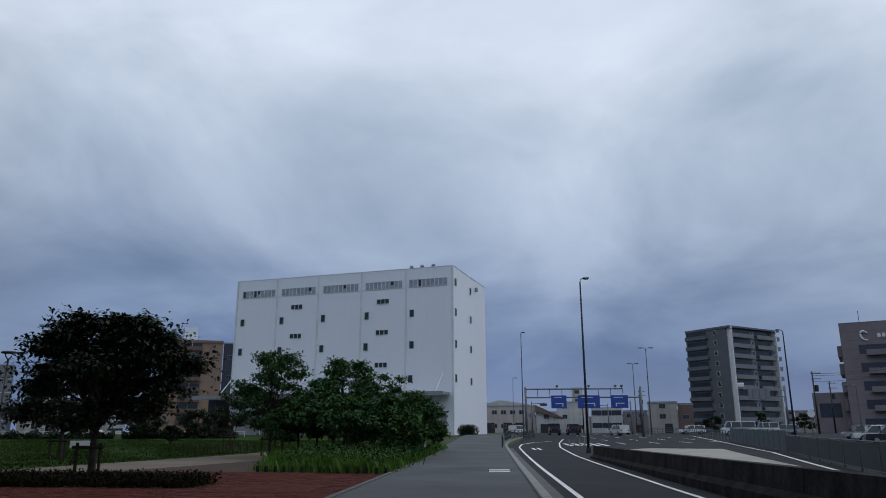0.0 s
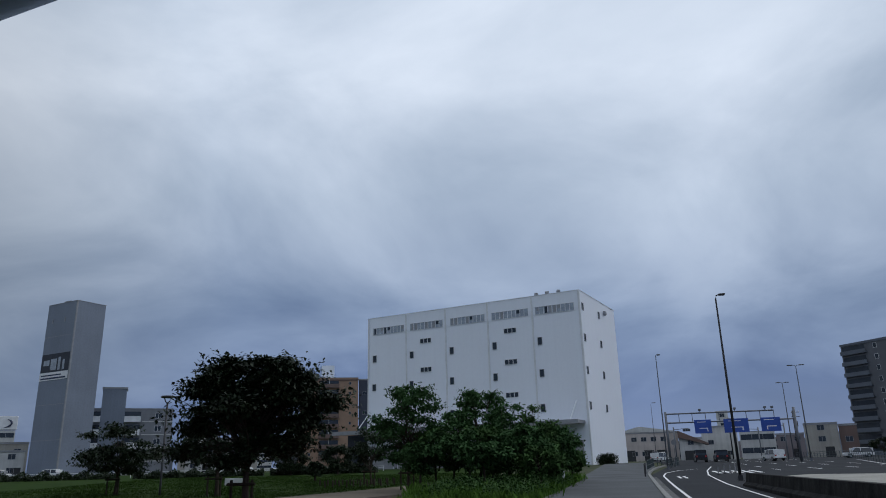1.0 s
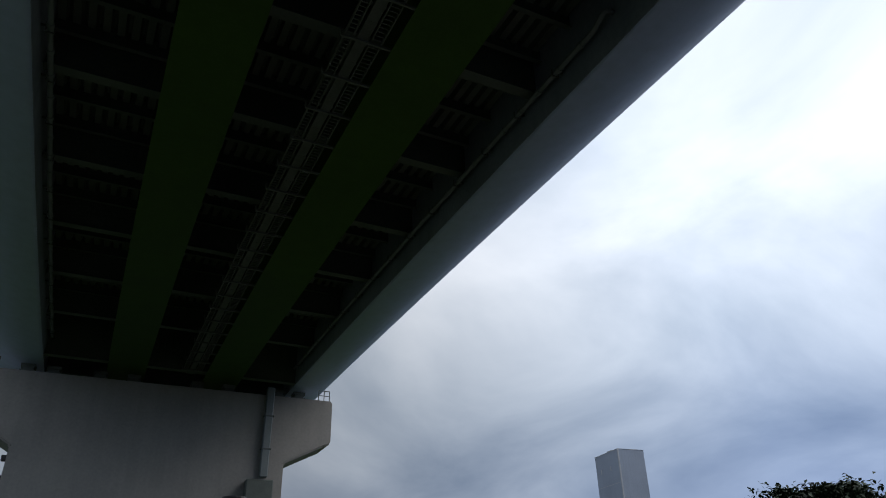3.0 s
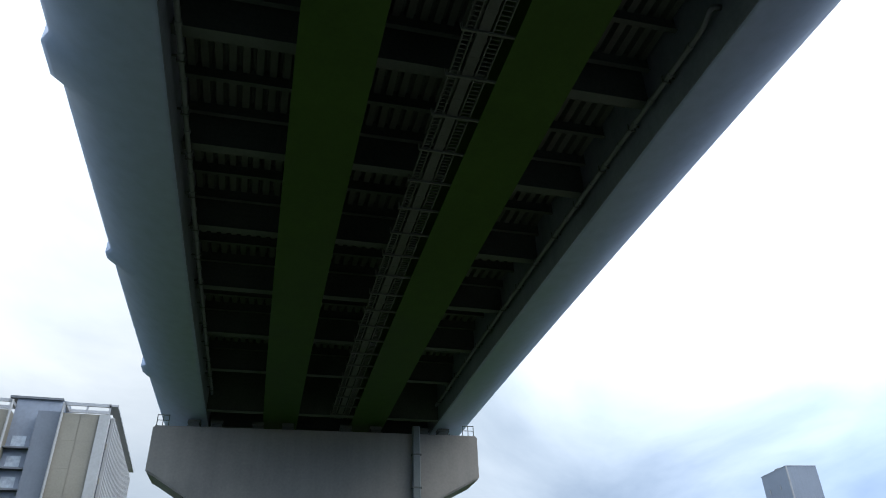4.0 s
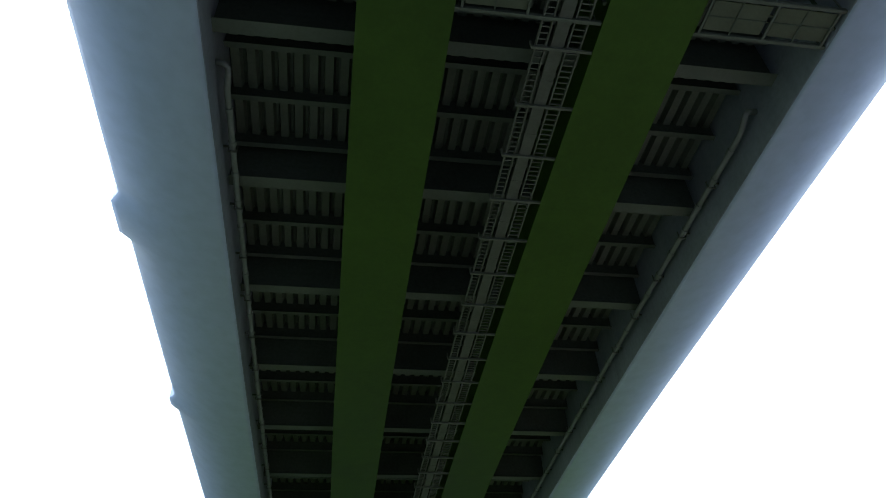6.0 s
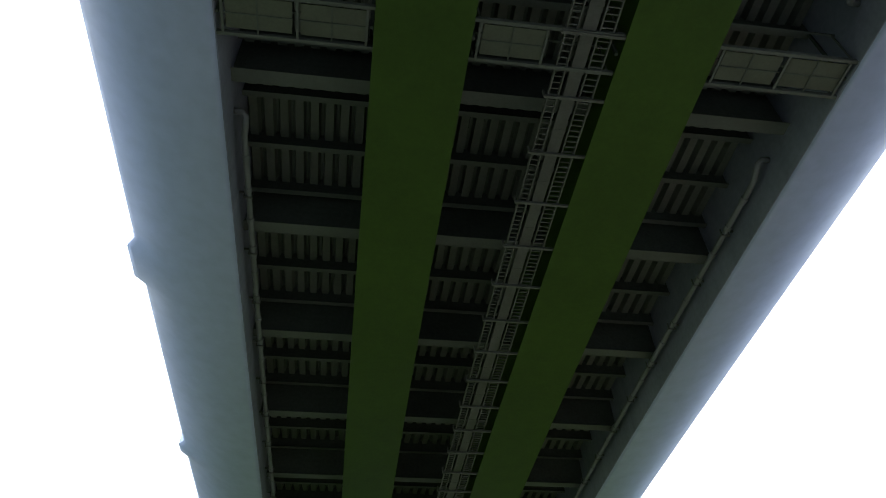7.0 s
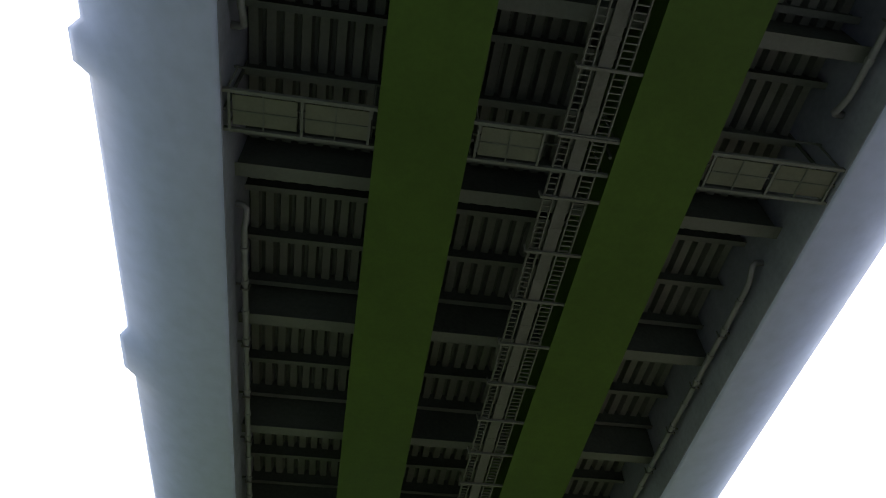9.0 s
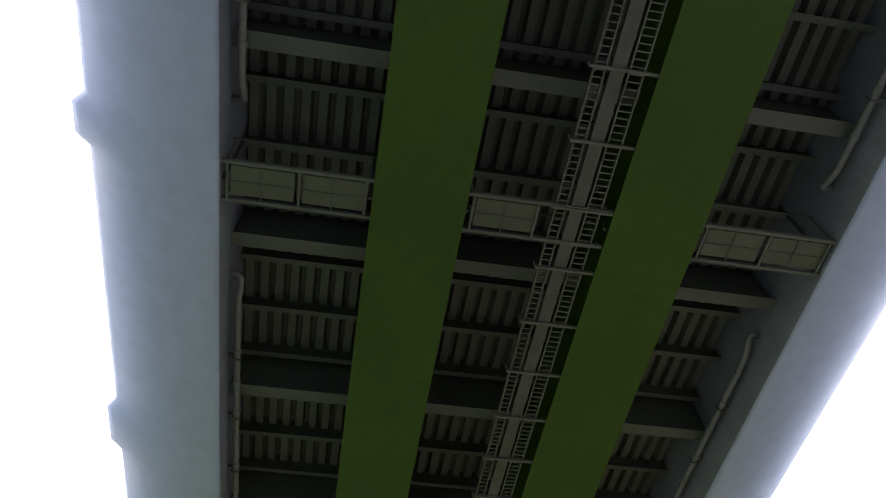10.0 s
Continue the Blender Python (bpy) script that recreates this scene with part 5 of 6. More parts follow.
# overhead road sign before the flats, seen from behind
rs = thing("road_sign", Matrix.Translation(polar(-18.9, 150)), "grey overhead road sign on a cantilever pole, seen from behind", "road sign")
part("pole", tube(bmesh.new(), [(7.1, 0, -0.2), (7.1, 0, 4.0), (7.1, 0, 8.9)], [0.2, 0.17, 0.13], 10), M["pole_grey"], rs, smooth=True)
for z in (6.8, 7.9):
    part("arm", tube(bmesh.new(), [(7.1, 0, z), (0.2, 0, z)], 0.07, 8), M["pole_grey"], rs, smooth=True)
part("sign_panel", boxes((0.2, 4.3, -0.14, -0.08, 6.3, 8.3), bevel=0.02), M["balcony"], rs, "bare grey back of the sign panel")
for x in (1.0, 2.2, 3.4):
    part("stiffener", boxes((x, x + 0.1, -0.2, -0.142, 6.35, 8.25)), M["pole_grey"], rs)
part("sign_lamp", boxes((-1.6, -0.4, -0.3, 0.3, 8.5, 9.4), bevel=0.15), M["sign_white"], rs, "white rounded lamp box")
part("lamp_arm", tube(bmesh.new(), [(0.2, 0, 7.9), (-0.6, 0, 8.1), (-1.0, 0, 8.55)], 0.05, 6), M["pole_grey"], rs)


def mauve_offices():
    p, q = polar(-25.35, 175.0), polar(-31.0, 175.6)
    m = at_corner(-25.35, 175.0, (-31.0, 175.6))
    w = (q - p).length
    H = 1.5 + 175 * math.tan(radians(7.27)) - p.z
    b = house("office_building", m, w, 18, H, M["mauve"], "mauve-grey office building with balconies and a wall emblem", None, 0.5)
    fh = H / 6
    for k in range(5):
        z = fh * k + fh * 0.25
        part("window", boxes((3.2 if k > 0 else 2.5, w - 0.5, -0.03, -0.004, z, z + fh * 0.5)), M["glass"], b, "dark ribbon window")
        part("balcony", boxes((4.5, w - 0.4, -1.3, -0.032, z - 0.4, z - 0.2), (4.5, w - 0.4, -1.3, -1.2, z - 0.2, z + 0.75)), M["mauve"], b)
        part("balcony_rail", boxes((8.2, w - 0.6, -1.36, -1.302, z - 0.3, z + 0.7)), M["pale"], b, "pale balcony front")
        for i in range(3):
            part("bay", boxes((-0.9, -0.004, 2 + 5 * i, 5 + 5 * i, z - 0.3, z + fh * 0.55), bevel=0.1), M["mauve"], b)
    for k in range(1, 12):
        part("panel_joint", boxes((0.02, w - 0.02, -0.015, -0.003, H * k / 12, H * k / 12 + 0.06)), M["brown_wall"], b)
    ring = [(4.6 + 0.75 * math.cos(a) - 0.2 * math.sin(a), -0.15, H - 2.9 + 0.95 * math.sin(a)) for a in np.linspace(0.6, 5.4, 12)]
    part("emblem", tube(bmesh.new(), ring, [0.1, 0.2, 0.26, 0.28, 0.28, 0.26, 0.24, 0.22, 0.2, 0.16, 0.1, 0.06], 6), M["sign_white"], b, "white swirl emblem")
    part("lettering", boxes(*[(6.9 + 0.85 * i, 7.5 + 0.85 * i, -0.12, -0.01, H - 3.3, H - 2.5) for i in range(6)]), M["sign_white"], b, "white lettering bars")
    part("annex", boxes((-7.0, -0.02, 4, 14, -1, 8.5)), M["mauve"], b, "lower annex of the office")
    part("annex_window", boxes((-5.8, -1.6, 3.96, 3.996, 3.2, 6.2)), M["glass"], b)
    part("aerial", tube(bmesh.new(), [(4, 5, H - 0.5), (4, 5, H + 3.2)], 0.06, 5), M["pole_dark"], b)


mauve_offices()


def beige_offices():
    """Beige stone-panelled building beyond the viaduct; x runs from its far end to the near corner."""
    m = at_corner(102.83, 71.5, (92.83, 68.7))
    w = (polar(92.83, 68.7) - polar(102.83, 71.5)).length
    H = 22.0 + 1.5 - polar(92.83, 68.7).z
    dep = 24.0
    b = thing("office_building", m, "beige stone-panelled office building with slate-grey stair bay", "building", "town buildings")

    def X(a):
        return w - a
    # two panelled blocks and the recessed stair bay between them
    for a0, a1 in ((0.0, 3.9), (8.0, 12.45)):
        part("wall", boxes((X(a1), X(a0), 0.35, dep, -1, H - 0.9)), M["cream"], b)
        n = 2
        for k in range(9):
            for i in range(n):
                x0 = X(a1) + (a1 - a0 - (0.9 if a0 == 0 else 0.1)) * i / n + 0.05
                x1 = X(a1) + (a1 - a0 - (0.9 if a0 == 0 else 0.1)) * (i + 1) / n
                part("stone_panel", boxes((x0, x1 - 0.012, 0.31, 0.348, H - 0.92 - 2.4 * (k + 1), H - 0.93 - 2.4 * k)), M["cream"], b)
        # open steel frame above the roof edge
        part("roof_frame", boxes((X(a1), X(a0), 0.0, 0.16, H - 0.28, H), (X(a1), X(a0), 2.0, 2.16, H - 0.28, H), (X(a1), X(a1) + 0.22, 0.0, 2.1, H - 0.28, H - 0.004), (X(a0) - 0.22, X(a0), 0.0, 2.1, H - 0.28, H - 0.004)), M["frame_metal"], b)
        for x in (X(a1) + 0.08, (X(a0) + X(a1)) / 2, X(a0) - 0.08):
            part("frame_post", boxes((x - 0.07, x + 0.07, 0.02, 0.16, H - 0.95, H - 0.165)), M["frame_metal"], b)
        part("edge_pipe", tube(bmesh.new(), [((X(a1) if a0 == 0 else X(a0)) , 0.1, 0), ((X(a1) if a0 == 0 else X(a0)), 0.1, H - 0.05)], 0.11, 8), M["office_trim"], b)
    part("corner_column", boxes((X(0.85), X(0.0) + 0.02, 0.05, 0.9, -1, H - 0.92), bevel=0.03), M["office_trim"], b, "white corner column")
    part("stair_bay", boxes((X(8.0), X(3.9), 1.6, dep - 2, -1, H + 0.55)), M["tower_panel"], b, "slate-grey recessed stair bay")
    part("bay_cap", boxes((X(8.6), X(4.3), 1.4, dep - 2, H + 0.552, H + 0.75)), M["grey_tile"], b)
    part("slate_strip", boxes((X(5.9), X(4.0), 0.6, 1.598, -1, H - 0.75)), M["slate"], b, "dark slate wall strip")
    for k in range(8):
        z = H - 4.0 - 1.75 * k
        part("ledge", boxes((X(8.0), X(5.9), 0.95, 1.598, z, z + 0.12)), M["grey_tile"], b)
        part("bay_window", boxes((X(7.6), X(6.5), 1.55, 1.597, z + 0.3, z + 1.2)), M["pale_glass"], b)
    # finned long side
    n = 22
    part("side_cornice", boxes((w - 0.1, w + 0.55, 0.0, dep + 0.1, H - 0.2, H - 0.02)), M["frame_metal"], b)
    part("side_glass", boxes((w + 0.003, w + 0.03, 1.0, dep, 0.5, H - 1.0)), M["glass"], b)
    fin = mesh_of("fin", boxes((w + 0.032, w + 0.34, -0.16, 0.16, 0, H - 0.9), bevel=0.02), M["office_trim"])
    for i in range(n):
        share("fin", fin, b, Matrix.Translation((0, 1.3 + (dep - 1.6) * i / (n - 1), 0)))
    for k in range(7):
        part("floor_band", boxes((w + 0.031, w + 0.12, 1.0, dep, 1.5 + 3.0 * k, 2.0 + 3.0 * k)), M["cream"], b)
    # wing that comes forward at the far end
    part("wing", boxes((-16, -0.05, -4.5, 8, -1, H - 0.6)), M["cream"], b, "projecting wing with dark window slots")
    part("wing_cornice", boxes((-16.2, 0.25, -4.7, 8.1, H - 0.598, H - 0.3)), M["office_trim"], b)
    for i in range(4):
        part("window_slot", boxes((-0.048, -0.02, -4.2 + 1.05 * i, -3.6 + 1.05 * i, 0.5, H - 1.2)), M["glass"], b)


beige_offices()
# white rail along the street behind the park
post_fence("guard_rail", [at(50, 118), at(40, 114), at(30, 112), at(19, 112)], 0.85, 3.0, (0.55, 0.8), M["sign_white"], "white guard rail along the street behind the park")

# the town's far rooftops
town = random.Random(77)
az = 78.0
while az > -33.0:
    width = town.uniform(1.6, 3.4)
    mat_name = town.choice(["pale", "beige", "mauve", "grey_tile", "tower_panel", "pink_wall"])
    banded("house", az, az - width, town.uniform(390, 470), town.uniform(0.9, 1.75), 14, M[mat_name], "far town building among low rooftops", town.choice([2, 3, 3, 4]), town.choice(["punched", "ribbon", "punched"]), gap=5.5, skip=town.choice([3, 4, 5]), ww=2.0, wh=1.3)
    az -= width + town.uniform(0.0, 0.5)

# ---- trees and plants ----


def leaf_mesh(name, centres, sizes, mat, seed, flat=0.6, droop=0.3):
    """Many small folded leaves, each two triangles bent along its middle."""
    rng = np.random.default_rng(seed)
    n = len(centres)
    c = np.asarray(centres, float)
    s = np.asarray(sizes, float)[:, None]
    a = rng.uniform(0, 2 * np.pi, n)
    tilt = rng.normal(0, flat, n) - droop
    along = np.stack([np.cos(a) * np.cos(tilt), np.sin(a) * np.cos(tilt), np.sin(tilt)], 1)
    side = np.stack([-np.sin(a), np.cos(a), rng.normal(0, 0.35, n)], 1)
    side /= np.linalg.norm(side, axis=1, keepdims=True)
    v = np.empty((n, 4, 3))
    v[:, 0] = c
    v[:, 1] = c + along * s * 0.5 + side * s * 0.32
    v[:, 2] = c + along * s
    v[:, 3] = c + along * s * 0.5 - side * s * 0.32
    v[:, (1, 3), 2] += 0.10 * s
    base = np.arange(n) * 4
    faces = np.concatenate([np.stack([base, base + 1, base + 2], 1), np.stack([base, base + 2, base + 3], 1)])
    me = bpy.data.meshes.new(name)
    me.from_pydata(v.reshape(-1, 3).tolist(), [], faces.tolist())
    me.materials.append(mat)
    return me


def tree(x, y, height, radius, bottom, seed, mat, label, clumps=26, leaves=230, size=0.17, shift=(0.0, 0.0), trunk=0.13, stakes=False, dense=0.5, lean=0.0, puff=0.5, clump=1.0, spray=1.5, sprays=5, slant=(0.0, 0.0), lobes=None):
    """A tapered trunk, limbs to each clump, and a crown of clumps of leaves with gaps."""
    rng = np.random.default_rng(seed)
    t = thing("tree", Matrix.Translation((x, y, ground_z(x, y))), label, "tree", "park trees")
    mid, half = (height + bottom) / 2, (height - bottom) / 2
    fork = Vector((lean * 0.4, 0, max(0.8, bottom * 0.95)))
    wood = bmesh.new()
    tube(wood, [(0, 0, -0.1), (0.02, 0.01, 0.25), (lean * 0.2, 0.03, fork.z * 0.6), fork, fork + Vector((shift[0] * 0.3, shift[1] * 0.3, half * 0.7))], [trunk * 1.45, trunk * 1.05, trunk * 0.95, trunk * 0.85, trunk * 0.35], 10)
    pts, sizes = [], []
    for i in range(clumps):
        z = rng.uniform(-0.95, 1.0)
        a = i * 2.39996 + rng.normal(0, 0.35)
        rr = math.sqrt(max(0.05, 1 - abs(z) ** 2.2)) * (rng.uniform(0.45, 1.0) ** dense) * rng.uniform(0.88, 1.08) * (1 + 0.16 * math.sin(2 * a + seed) + 0.12 * math.sin(3 * a + 5 * z + seed))
        c = Vector((shift[0] + slant[0] * z + radius * rr * math.cos(a), shift[1] + slant[1] * z + radius * rr * math.sin(a), mid + half * z * 0.9))
        if lobes:
            lr, ld, lz, lrad = lobes[i % len(lobes)]
            o = rng.normal(0, 1, 3)
            o *= lrad * rng.uniform(0.2, 1.0) / np.linalg.norm(o)
            c = Vector((lr + o[0], ld + o[1], lz + 0.7 * o[2]))
        start = fork + Vector((shift[0] * 0.2, shift[1] * 0.2, half * rng.uniform(0.0, 0.6)))
        bend_p = (start + c) / 2 + Vector((rng.normal(0, 0.12), rng.normal(0, 0.12), 0.16 * radius * 0.5))
        tube(wood, [start, bend_p, c], [trunk * 0.36, trunk * 0.2, 0.012], 6, caps=False)
        cr = clump * radius * rng.uniform(0.18, 0.34)
        n = int(leaves * rng.uniform(0.6, 1.3))
        d = rng.normal(0, 1, (n, 3))
        d *= (rng.uniform(0, 1, n) ** 0.45 / np.linalg.norm(d, axis=1))[:, None]
        d *= (cr * 1.25, cr * 1.25, cr * puff)
        p = d + np.array(c)
        p[:, 2] += -0.25 * (d[:, 0] ** 2 + d[:, 1] ** 2) / max(cr, 0.1)
        pts.append(p)
        sizes.append(rng.uniform(0.7, 1.35, n) * size)
        # sprays that stick out past the clump
        for k in range(sprays):
            b2 = rng.uniform(0, 2 * np.pi)
            tip = np.array(c) + cr * spray * np.array([math.cos(b2), math.sin(b2), rng.uniform(-0.45, 0.35)])
            line = np.linspace(np.array(c), tip, 14) + rng.normal(0, 0.05, (14, 3))
            pts.append(line)
            sizes.append(rng.uniform(0.8, 1.3, 14) * size)
    part("trunk", wood, M["bark"], t, "dark branching trunk", True)
    p = np.concatenate(pts)
    p[:, 2] = np.maximum(p[:, 2], 0.08)
    crown = new("crown", leaf_mesh("crown", p, np.concatenate(sizes), mat, seed + 7))
    crown.parent = t
    if stakes:
        s = thing("tree_stake", Matrix.Translation((x, y, ground_z(x, y))), "weathered wooden support frame round a tree trunk", "tree stake", "tree stakes")
        for sx in (-0.42, 0.42):
            part("stake", tube(bmesh.new(), [(sx, -0.28, -0.1), (sx, -0.28, 1.15)], 0.055, 8), M["wood"], s)
        part("cross_bar", tube(bmesh.new(), [(-0.56, -0.33, 1.0), (0.56, -0.33, 1.0)], 0.055, 8), M["wood"], s)
    return t


x, y = at(29.25, 28.4)
# limbs of the big tree: across, depth, height, radius
BOUGHS = [(-0.8, 0.2, 5.45, 0.8), (0.5, -0.3, 5.05, 1.0), (1.9, 0.3, 4.95, 0.55), (2.9, 0.0, 4.0, 0.42), (0.0, 0.0, 3.7, 1.4), (1.5, 0.4, 3.9, 1.0), (0.3, 1.5, 3.7, 1.0),
         (-1.7, -0.2, 4.4, 0.6), (-1.9, 0.3, 3.1, 0.8), (-2.1, 0.0, 2.2, 0.5), (1.6, 0.2, 3.2, 0.9), (1.5, -0.3, 2.4, 0.7), (-0.6, -0.6, 2.2, 0.8), (-0.4, -1.4, 3.6, 1.0), (0.2, 0.3, 2.8, 1.1),
         (-1.1, 0.1, 4.7, 0.8), (1.2, 0.1, 4.6, 0.8), (-1.1, -0.3, 3.7, 0.9), (0.8, -0.2, 4.1, 0.9), (1.7, 0.0, 4.4, 0.6), (0.9, 0.2, 2.6, 0.8), (2.2, 0.1, 3.5, 0.6),
         (-1.2, 0.1, 5.0, 0.5), (1.3, 0.0, 5.2, 0.6), (0.2, 0.0, 4.9, 0.6), (-0.2, 0.1, 4.5, 0.7)]
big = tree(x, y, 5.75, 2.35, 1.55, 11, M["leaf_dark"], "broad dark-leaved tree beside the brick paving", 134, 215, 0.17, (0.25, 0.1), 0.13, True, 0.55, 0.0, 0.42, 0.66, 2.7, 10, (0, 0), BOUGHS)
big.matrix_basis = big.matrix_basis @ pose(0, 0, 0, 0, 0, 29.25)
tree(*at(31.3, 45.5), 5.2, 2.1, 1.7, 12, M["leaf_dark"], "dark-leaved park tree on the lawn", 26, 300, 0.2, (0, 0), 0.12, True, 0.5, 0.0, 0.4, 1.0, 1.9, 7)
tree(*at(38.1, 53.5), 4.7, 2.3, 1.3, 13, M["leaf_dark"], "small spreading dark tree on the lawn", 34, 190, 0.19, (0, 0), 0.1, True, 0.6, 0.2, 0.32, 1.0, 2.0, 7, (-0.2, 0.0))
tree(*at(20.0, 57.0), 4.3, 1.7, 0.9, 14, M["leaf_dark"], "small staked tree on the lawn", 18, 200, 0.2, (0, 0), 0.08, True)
tree(*at(17.1, 47.0), 6.7, 2.1, 1.3, 15, M["leaf"], "young green tree with an open crown", 62, 85, 0.2, (0, 0), 0.1, True, 0.6, 0.0, 0.6, 0.85, 2.0, 6)
tree(*at(11.5, 45.5), 6.5, 1.7, 1.2, 16, M["leaf"], "young green tree rising from the thicket", 54, 75, 0.2, (0, 0), 0.1, False, 0.6, 0.0, 0.6, 0.85, 2.0, 6)
THICKET = [(15.0, 44, 3.5, 1.3), (13.6, 42, 4.6, 1.3), (12.4, 40, 3.3, 1.4), (10.6, 40, 3.6, 1.4), (9.4, 43, 4.9, 1.5), (8.3, 38, 3.3, 1.3), (7.3, 42, 4.6, 1.4), (6.1, 45, 3.6, 1.5), (5.4, 48, 3.5, 1.1), (4.6, 51, 2.3, 0.8), (16.2, 41, 2.6, 1.1), (11.3, 36, 2.4, 1.1), (7.0, 36, 2.2, 1.0)]
for k, (az, d, h, r) in enumerate(THICKET):
    tree(*at(az, d), h, r, 0.75 + 0.4 * (k % 3), 30 + k, M["leaf"] if k % 3 else M["shrub"], "leafy green shrub tree in the planted bed", 32, 62, 0.19, (0, 0), 0.07, False, 0.55, 0.0, 0.7, 0.9, 1.9, 6)
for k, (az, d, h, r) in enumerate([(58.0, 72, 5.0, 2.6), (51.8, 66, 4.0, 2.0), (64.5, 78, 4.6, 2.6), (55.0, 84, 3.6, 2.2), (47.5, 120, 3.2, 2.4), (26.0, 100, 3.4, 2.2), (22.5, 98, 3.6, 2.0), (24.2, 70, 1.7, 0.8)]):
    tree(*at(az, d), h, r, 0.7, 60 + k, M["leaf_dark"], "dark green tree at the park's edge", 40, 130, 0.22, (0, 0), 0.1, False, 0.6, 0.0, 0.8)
for k, (az, d, h, r) in enumerate([(-16.4, 150, 3.6, 1.8), (-19.6, 152, 3.9, 2.0), (-22.4, 160, 3.6, 2.0)]):
    tree(*at(az, d), h, r, 0.8, 80 + k, M["leaf_dark"], "small dark street tree near the car park", 16, 120, 0.3, (0, 0), 0.1)


def scatter(name, spots, heights, mat, label, category, seed, spread=0.35, per=10, width=0.02):
    """Upright blades and leaves, past counting, at many spots."""
    rng = np.random.default_rng(seed)
    sp = np.repeat(np.asarray(spots, float), per, axis=0)
    hh = np.repeat(np.asarray(heights, float), per) * rng.uniform(0.5, 1.15, len(sp))
    sp[:, :2] += rng.normal(0, spread, (len(sp), 2))
    a = rng.uniform(0, 2 * np.pi, len(sp))
    lean_r = hh * rng.uniform(0.1, 0.55, len(sp))
    w = width * rng.uniform(0.7, 1.6, len(sp))
    v = np.empty((len(sp), 4, 3))
    dx, dy = np.cos(a), np.sin(a)
    v[:, 0] = sp + np.stack([-dy * w, dx * w, 0 * w], 1)
    v[:, 1] = sp + np.stack([dy * w, -dx * w, 0 * w], 1)
    v[:, 2] = sp + np.stack([dx * lean_r * 0.35 + dy * w * 0.8, dy * lean_r * 0.35 - dx * w * 0.8, hh * 0.6], 1)
    v[:, 3] = sp + np.stack([dx * lean_r, dy * lean_r, hh], 1)
    base = np.arange(len(sp)) * 4
    faces = np.concatenate([np.stack([base, base + 1, base + 2], 1), np.stack([base, base + 2, base + 3], 1)])
    me = bpy.data.meshes.new(name)
    me.from_pydata(v.reshape(-1, 3).tolist(), [], faces.tolist())
    me.materials.append(mat)
    return tagged(new(name, me), label, category, "", "stuff")


BED = [(-8.7, 27.2), (-3.75, 26.0), (-3.9, 58.5), (-9.3, 60.0), (-11.6, 39.0)]


def inside(px, py, poly):
    hit = False
    for (xa, ya), (xb, yb) in zip(poly, poly[1:] + poly[:1]):
        if (ya > py) != (yb > py) and px < (xb - xa) * (py - ya) / (yb - ya) + xa:
            hit = not hit
    return hit


def spots_in(poly, n, seed, lift=0.02):
    rng = np.random.default_rng(seed)
    xs, ys = [p[0] for p in poly], [p[1] for p in poly]
    out = []
    while len(out) < n:
        px, py = rng.uniform(min(xs), max(xs)), rng.uniform(min(ys), max(ys))
        if inside(px, py, poly):
            out.append((px, py, ground_z(px, py) + lift))
    return out


sheet("planting_bed", BED, M["earth"], 0.03, "planted bed of soil and wild grass", 6, category="planting bed")
s = spots_in(BED, 2600, 5)
scatter("wild_grass", s, [0.45 + 0.25 * math.sin(p[0] * 1.7) * math.cos(p[1] * 1.1) for p in s], M["grass_blade"], "tall wild grass and weeds in the bed", "grass", 6, 0.22, 12, 0.022)
s = spots_in([(-8.3, 28.5), (-3.9, 27.5), (-3.9, 50), (-9.5, 45)], 420, 7)
me = leaf_mesh("weeds", np.repeat(np.array(s), 60, 0) + np.random.default_rng(8).normal(0, 1, (420 * 60, 3)) * (0.28, 0.28, 0.0) + np.stack([np.zeros(420 * 60), np.zeros(420 * 60), np.random.default_rng(9).uniform(0.05, 0.85, 420 * 60) * np.repeat(np.random.default_rng(10).uniform(0.4, 1.2, 420), 60)], 1), np.random.default_rng(3).uniform(0.07, 0.16, 420 * 60), M["shrub"], 4)
tagged(new("weeds", me), "leafy weeds and low shrubs in the bed", "weeds", "", "stuff")
LAWN_NEAR = [(-40, 20), (-20.3, 20), (-20.3, 29), (-15.9, 51.6), (-14.7, 60), (-14.7, 85), (-60, 85)]
s = spots_in(LAWN_NEAR, 7000, 15)
scatter("lawn_grass", s, [0.09 + 0.03 * math.sin(p[0] * 0.6 + p[1] * 0.4) for p in s], M["lawn_blade"], "short mown grass blades on the lawn", "grass", 16, 0.5, 9, 0.03)
# clipped low hedge before the big tree
HEDGE = [(-15.4, 19.6), (-7.9, 19.2), (-8.2, 21.4), (-15.4, 22.4)]
s = spots_in(HEDGE, 900, 21)
rng = np.random.default_rng(22)
pp = np.repeat(np.array(s), 22, 0)
pp[:, :2] += rng.normal(0, 0.14, (len(pp), 2))
pp[:, 2] += rng.uniform(0.03, 0.36, len(pp)) * np.repeat(rng.uniform(0.7, 1.1, len(s)), 22)
tagged(new("low_hedge", leaf_mesh("low_hedge", pp, rng.uniform(0.05, 0.11, len(pp)), M["red_shrub"], 23, 0.9, 0.0)), "low reddish hedge at the paving's edge, darkened for shade", "hedge", "", "stuff")
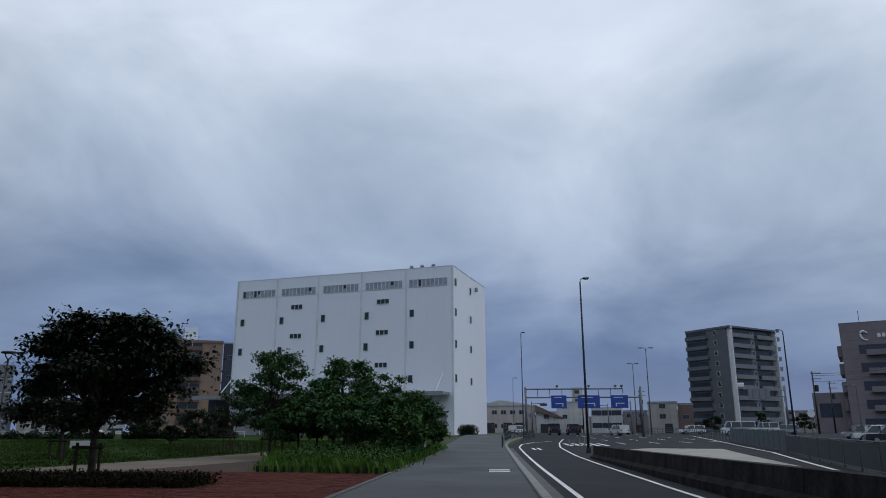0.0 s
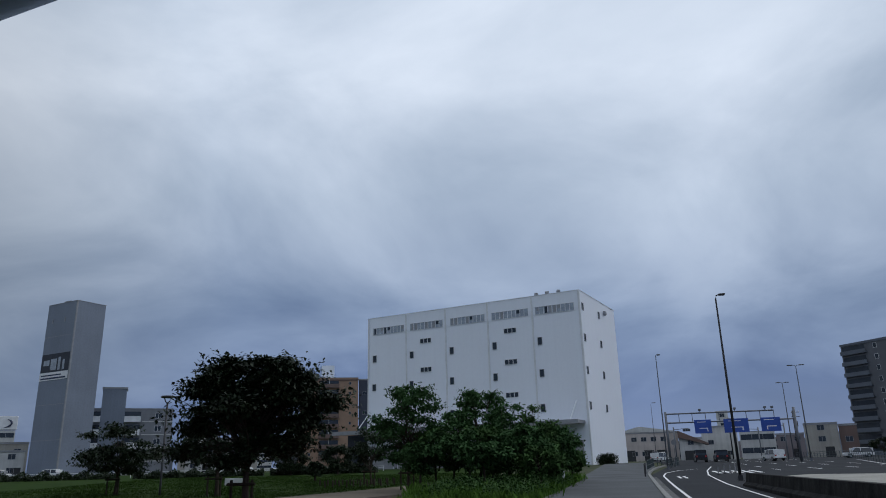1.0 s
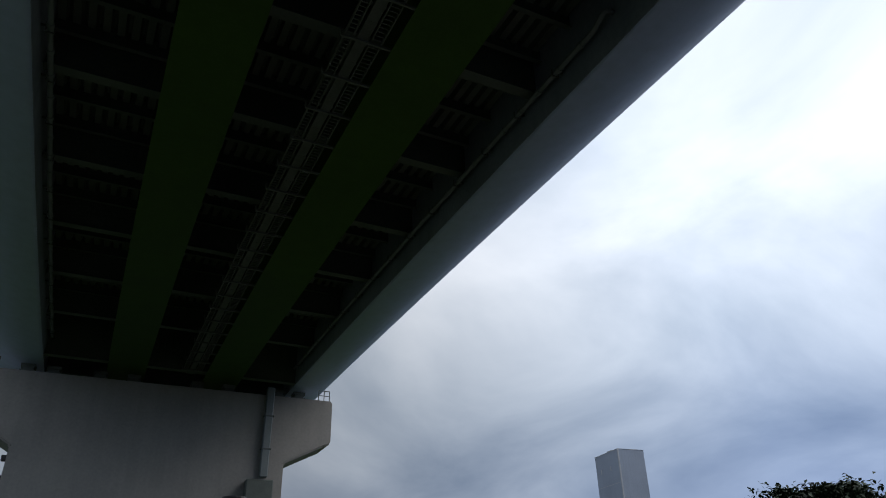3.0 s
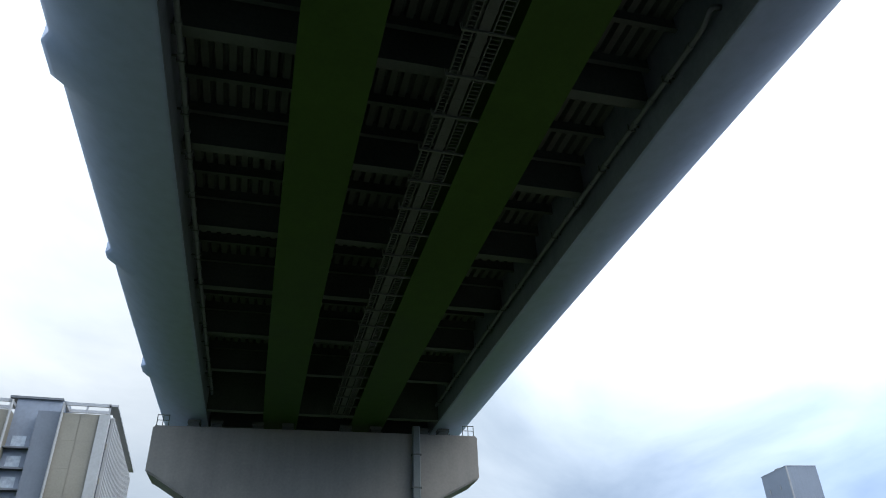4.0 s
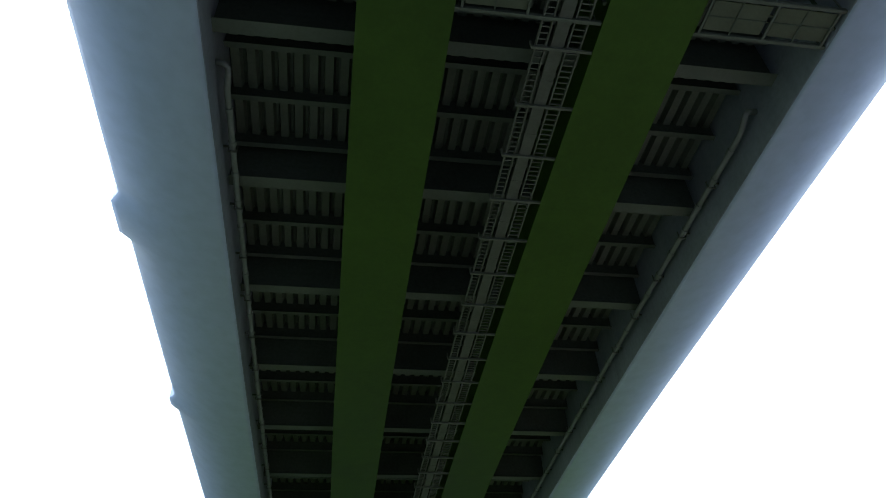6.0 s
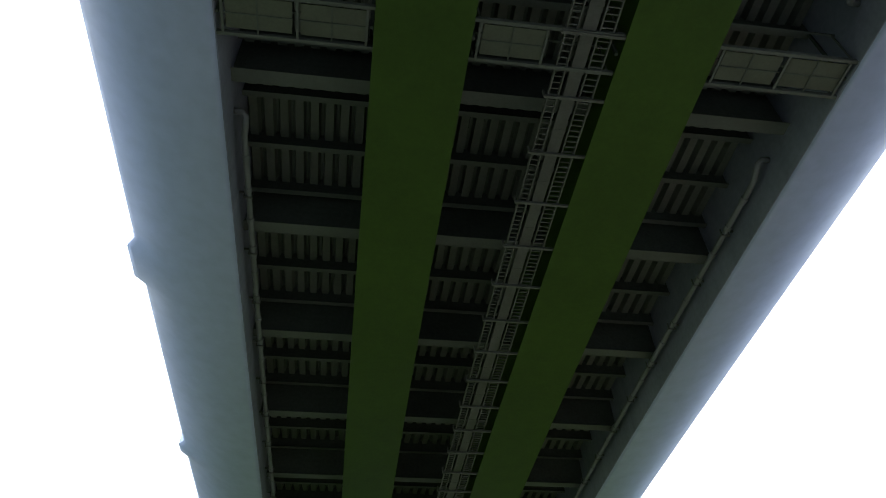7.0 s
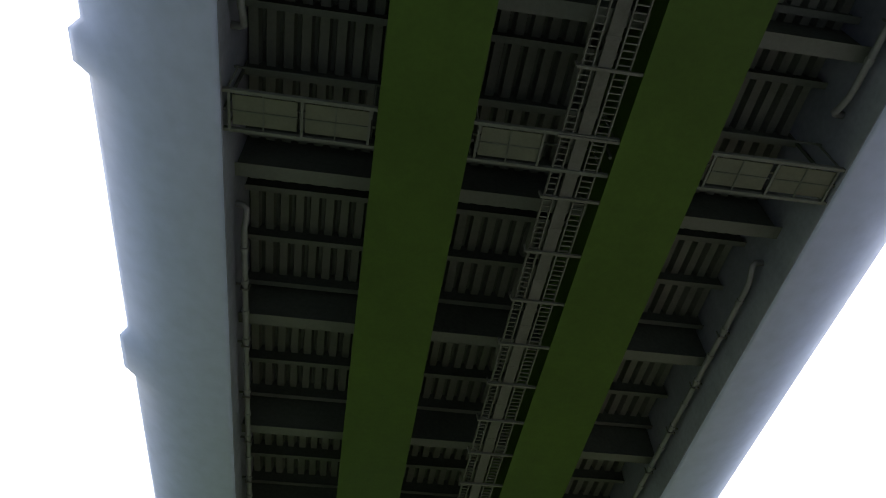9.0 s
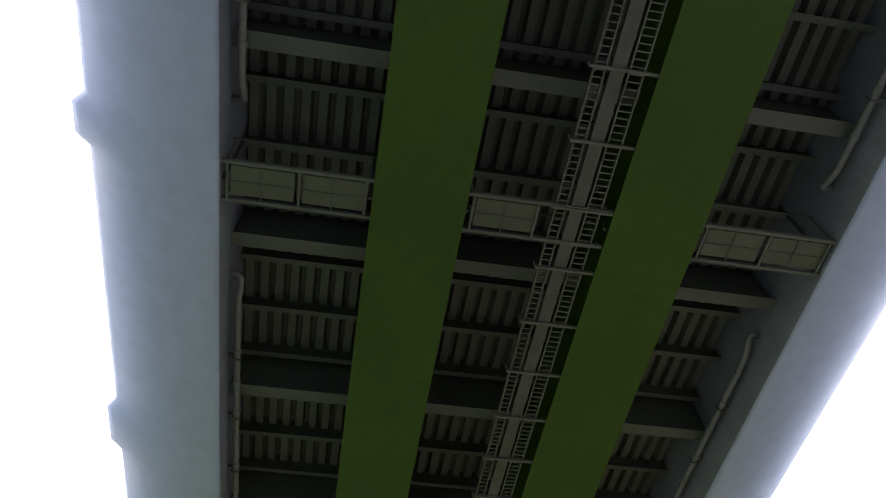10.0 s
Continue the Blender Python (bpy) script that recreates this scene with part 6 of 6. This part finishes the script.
# dark hedge along the street behind the lawn
for k, (a0, a1, d, h) in enumerate([(37, 28, 104, 0.9), (27.5, 19.5, 103, 1.2), (52, 38, 110, 1.0)]):
    rng = np.random.default_rng(90 + k)
    n = 9000
    az = rng.uniform(a1, a0, n)
    dd = d + rng.normal(0, 0.6, n)
    pts = np.stack([-dd * np.sin(np.radians(az)), dd * np.cos(np.radians(az)), rng.uniform(0.0, h, n) * (0.8 + 0.3 * np.sin(az * 5 + k)) + ground_z(0, d)], 1)
    tagged(new("street_hedge", leaf_mesh("street_hedge", pts, rng.uniform(0.2, 0.36, n), M["leaf_dark"], 91 + k, 0.9, 0)), "dark hedge along the street behind the lawn", "hedge", "", "stuff")
# little stakes on the lawn and round the bed
stake = mesh_of("lawn_stake", boxes((-0.05, 0.05, -0.05, 0.05, -0.05, 0.62), bevel=0.01), M["wood"])
rng = np.random.default_rng(31)


def put_stake(px, py, h=1.0, label="short dark wooden stake in the lawn", group="lawn stakes"):
    o = new("stake", stake)
    o.matrix_basis = Matrix.Translation((px, py, ground_z(px, py))) @ pose(0, 0, 0, rng.normal(0, 3), rng.normal(0, 3), rng.uniform(0, 90)) @ Matrix.Diagonal((1, 1, h, 1))
    tagged(o, label, "stake", group)


for row in range(2):
    for i in range(13):
        a, b = Vector(at(23.8 - row * 0.4, 58 - row * 5)), Vector(at(17.2, 60 - row * 5))
        q = a.lerp(b, i / 12)
        put_stake(q.x, q.y, 0.75 + 0.1 * row)
for i in range(15):
    q = Vector((-8.75, 27.1)).lerp(Vector((-3.75, 25.9)), i / 14)
    put_stake(q.x, q.y, 0.45, "short dark stake at the bed's edge", "bed edge stakes")
single("white_marker", boxes((-0.1, 0.1, -0.06, 0.06, 0, 1.25), bevel=0.02), M["sign_white"], Matrix.Translation((-4.1, 44.0, ground_z(-4.1, 44))), "slim white marker post at the bed's edge", "marker post")
single("park_sign", boxes((-0.75, 0.75, -0.04, 0.04, 0.0, 0.6), bevel=0.02), M["pale"], Matrix.Translation(polar(30.1, 67.0)) @ pose(0, 0, 0, 0, 0, 30), "low white board standing on the lawn", "board")
sh = bmesh.new()
for k in range(3):
    bmesh.ops.create_icosphere(sh, subdivisions=2, radius=1.0, matrix=Matrix.Translation((0.9 * k, 0.1 * k, 0.7)) @ Matrix.Diagonal((0.75, 0.7, 0.85 + 0.1 * (k % 2), 1)))
rng = np.random.default_rng(40)
sp = np.array([v.co for v in sh.verts])
sh.free()
inner = sp * (0.7, 0.7, 0.8) + (0.25, 0.03, 0.12)
sp = np.repeat(np.concatenate([sp, inner, inner * (0.8, 0.6, 0.75)]), 22, 0)
sp = sp + rng.normal(0, 0.12, sp.shape)
sp[:, 2] = np.maximum(sp[:, 2], 0.05)
o = new("clipped_shrub", leaf_mesh("clipped_shrub", sp, rng.uniform(0.12, 0.22, len(sp)), M["leaf_dark"], 41, 0.9, 0))
o.matrix_basis = Matrix.Translation(polar(2.35, 121.0))
tagged(o, "dark rounded shrubs at the warehouse corner", "shrub", "", "stuff")

# ---- red brick paving, last ----
PAVE = [(-16.0, 10.0), (-3.66, 10.0), (-3.66, 26.0), (-8.7, 27.2), (-11.8, 38.6), (-16.0, 23.0)]
paving = sheet("paving", PAVE, M["mortar"], 0.035, "red brick paving beside the park", 6, category="paving")
bw, bh, gap_ = 0.21, 0.105, 0.008
brick_me = mesh_of("brick", boxes((0, bw - gap_, 0, bh - gap_, 0.0, 0.03), bevel=0.004), M["brick"])
near, rest = [], []
rng = np.random.default_rng(50)
ny = int((27.0 - 16.0) / bh)
for j in range(ny):
    py = 16.0 + j * bh
    for i in range(int((16.0 - 3.7) / bw)):
        px = -16.0 + i * bw + (bw / 2 if j % 2 else 0)
        if px + bw < -3.66 and inside(px, py, PAVE) and inside(px + bw, py + bh, PAVE) and not inside(px, py, HEDGE):
            (near if -7.6 < px < -4.6 and 18.0 < py < 20.4 and len(near) < 300 else rest).append((px, py))
for px, py in near:
    share("brick", brick_me, paving, Matrix.Translation((px, py, 0.036 + rng.uniform(0, 0.004))))
verts, faces = [], []
for px, py in rest:
    z = 0.036 + rng.uniform(0.022, 0.030)
    k = len(verts)
    a, b = bw - gap_, bh - gap_
    verts += [(px, py, 0.03), (px + a, py, 0.03), (px + a, py + b, 0.03), (px, py + b, 0.03), (px + 0.004, py + 0.004, z), (px + a - 0.004, py + 0.004, z), (px + a - 0.004, py + b - 0.004, z), (px + 0.004, py + b - 0.004, z)]
    faces += [(k + 4, k + 5, k + 6, k + 7), (k, k + 1, k + 5, k + 4), (k + 1, k + 2, k + 6, k + 5), (k + 2, k + 3, k + 7, k + 6), (k + 3, k, k + 4, k + 7)]
me = bpy.data.meshes.new("brick_field")
me.from_pydata(verts, [], faces)
me.materials.append(M["brick"])
field = new("brick_field", me)
field.parent = paving
field["kind"] = "stuff"
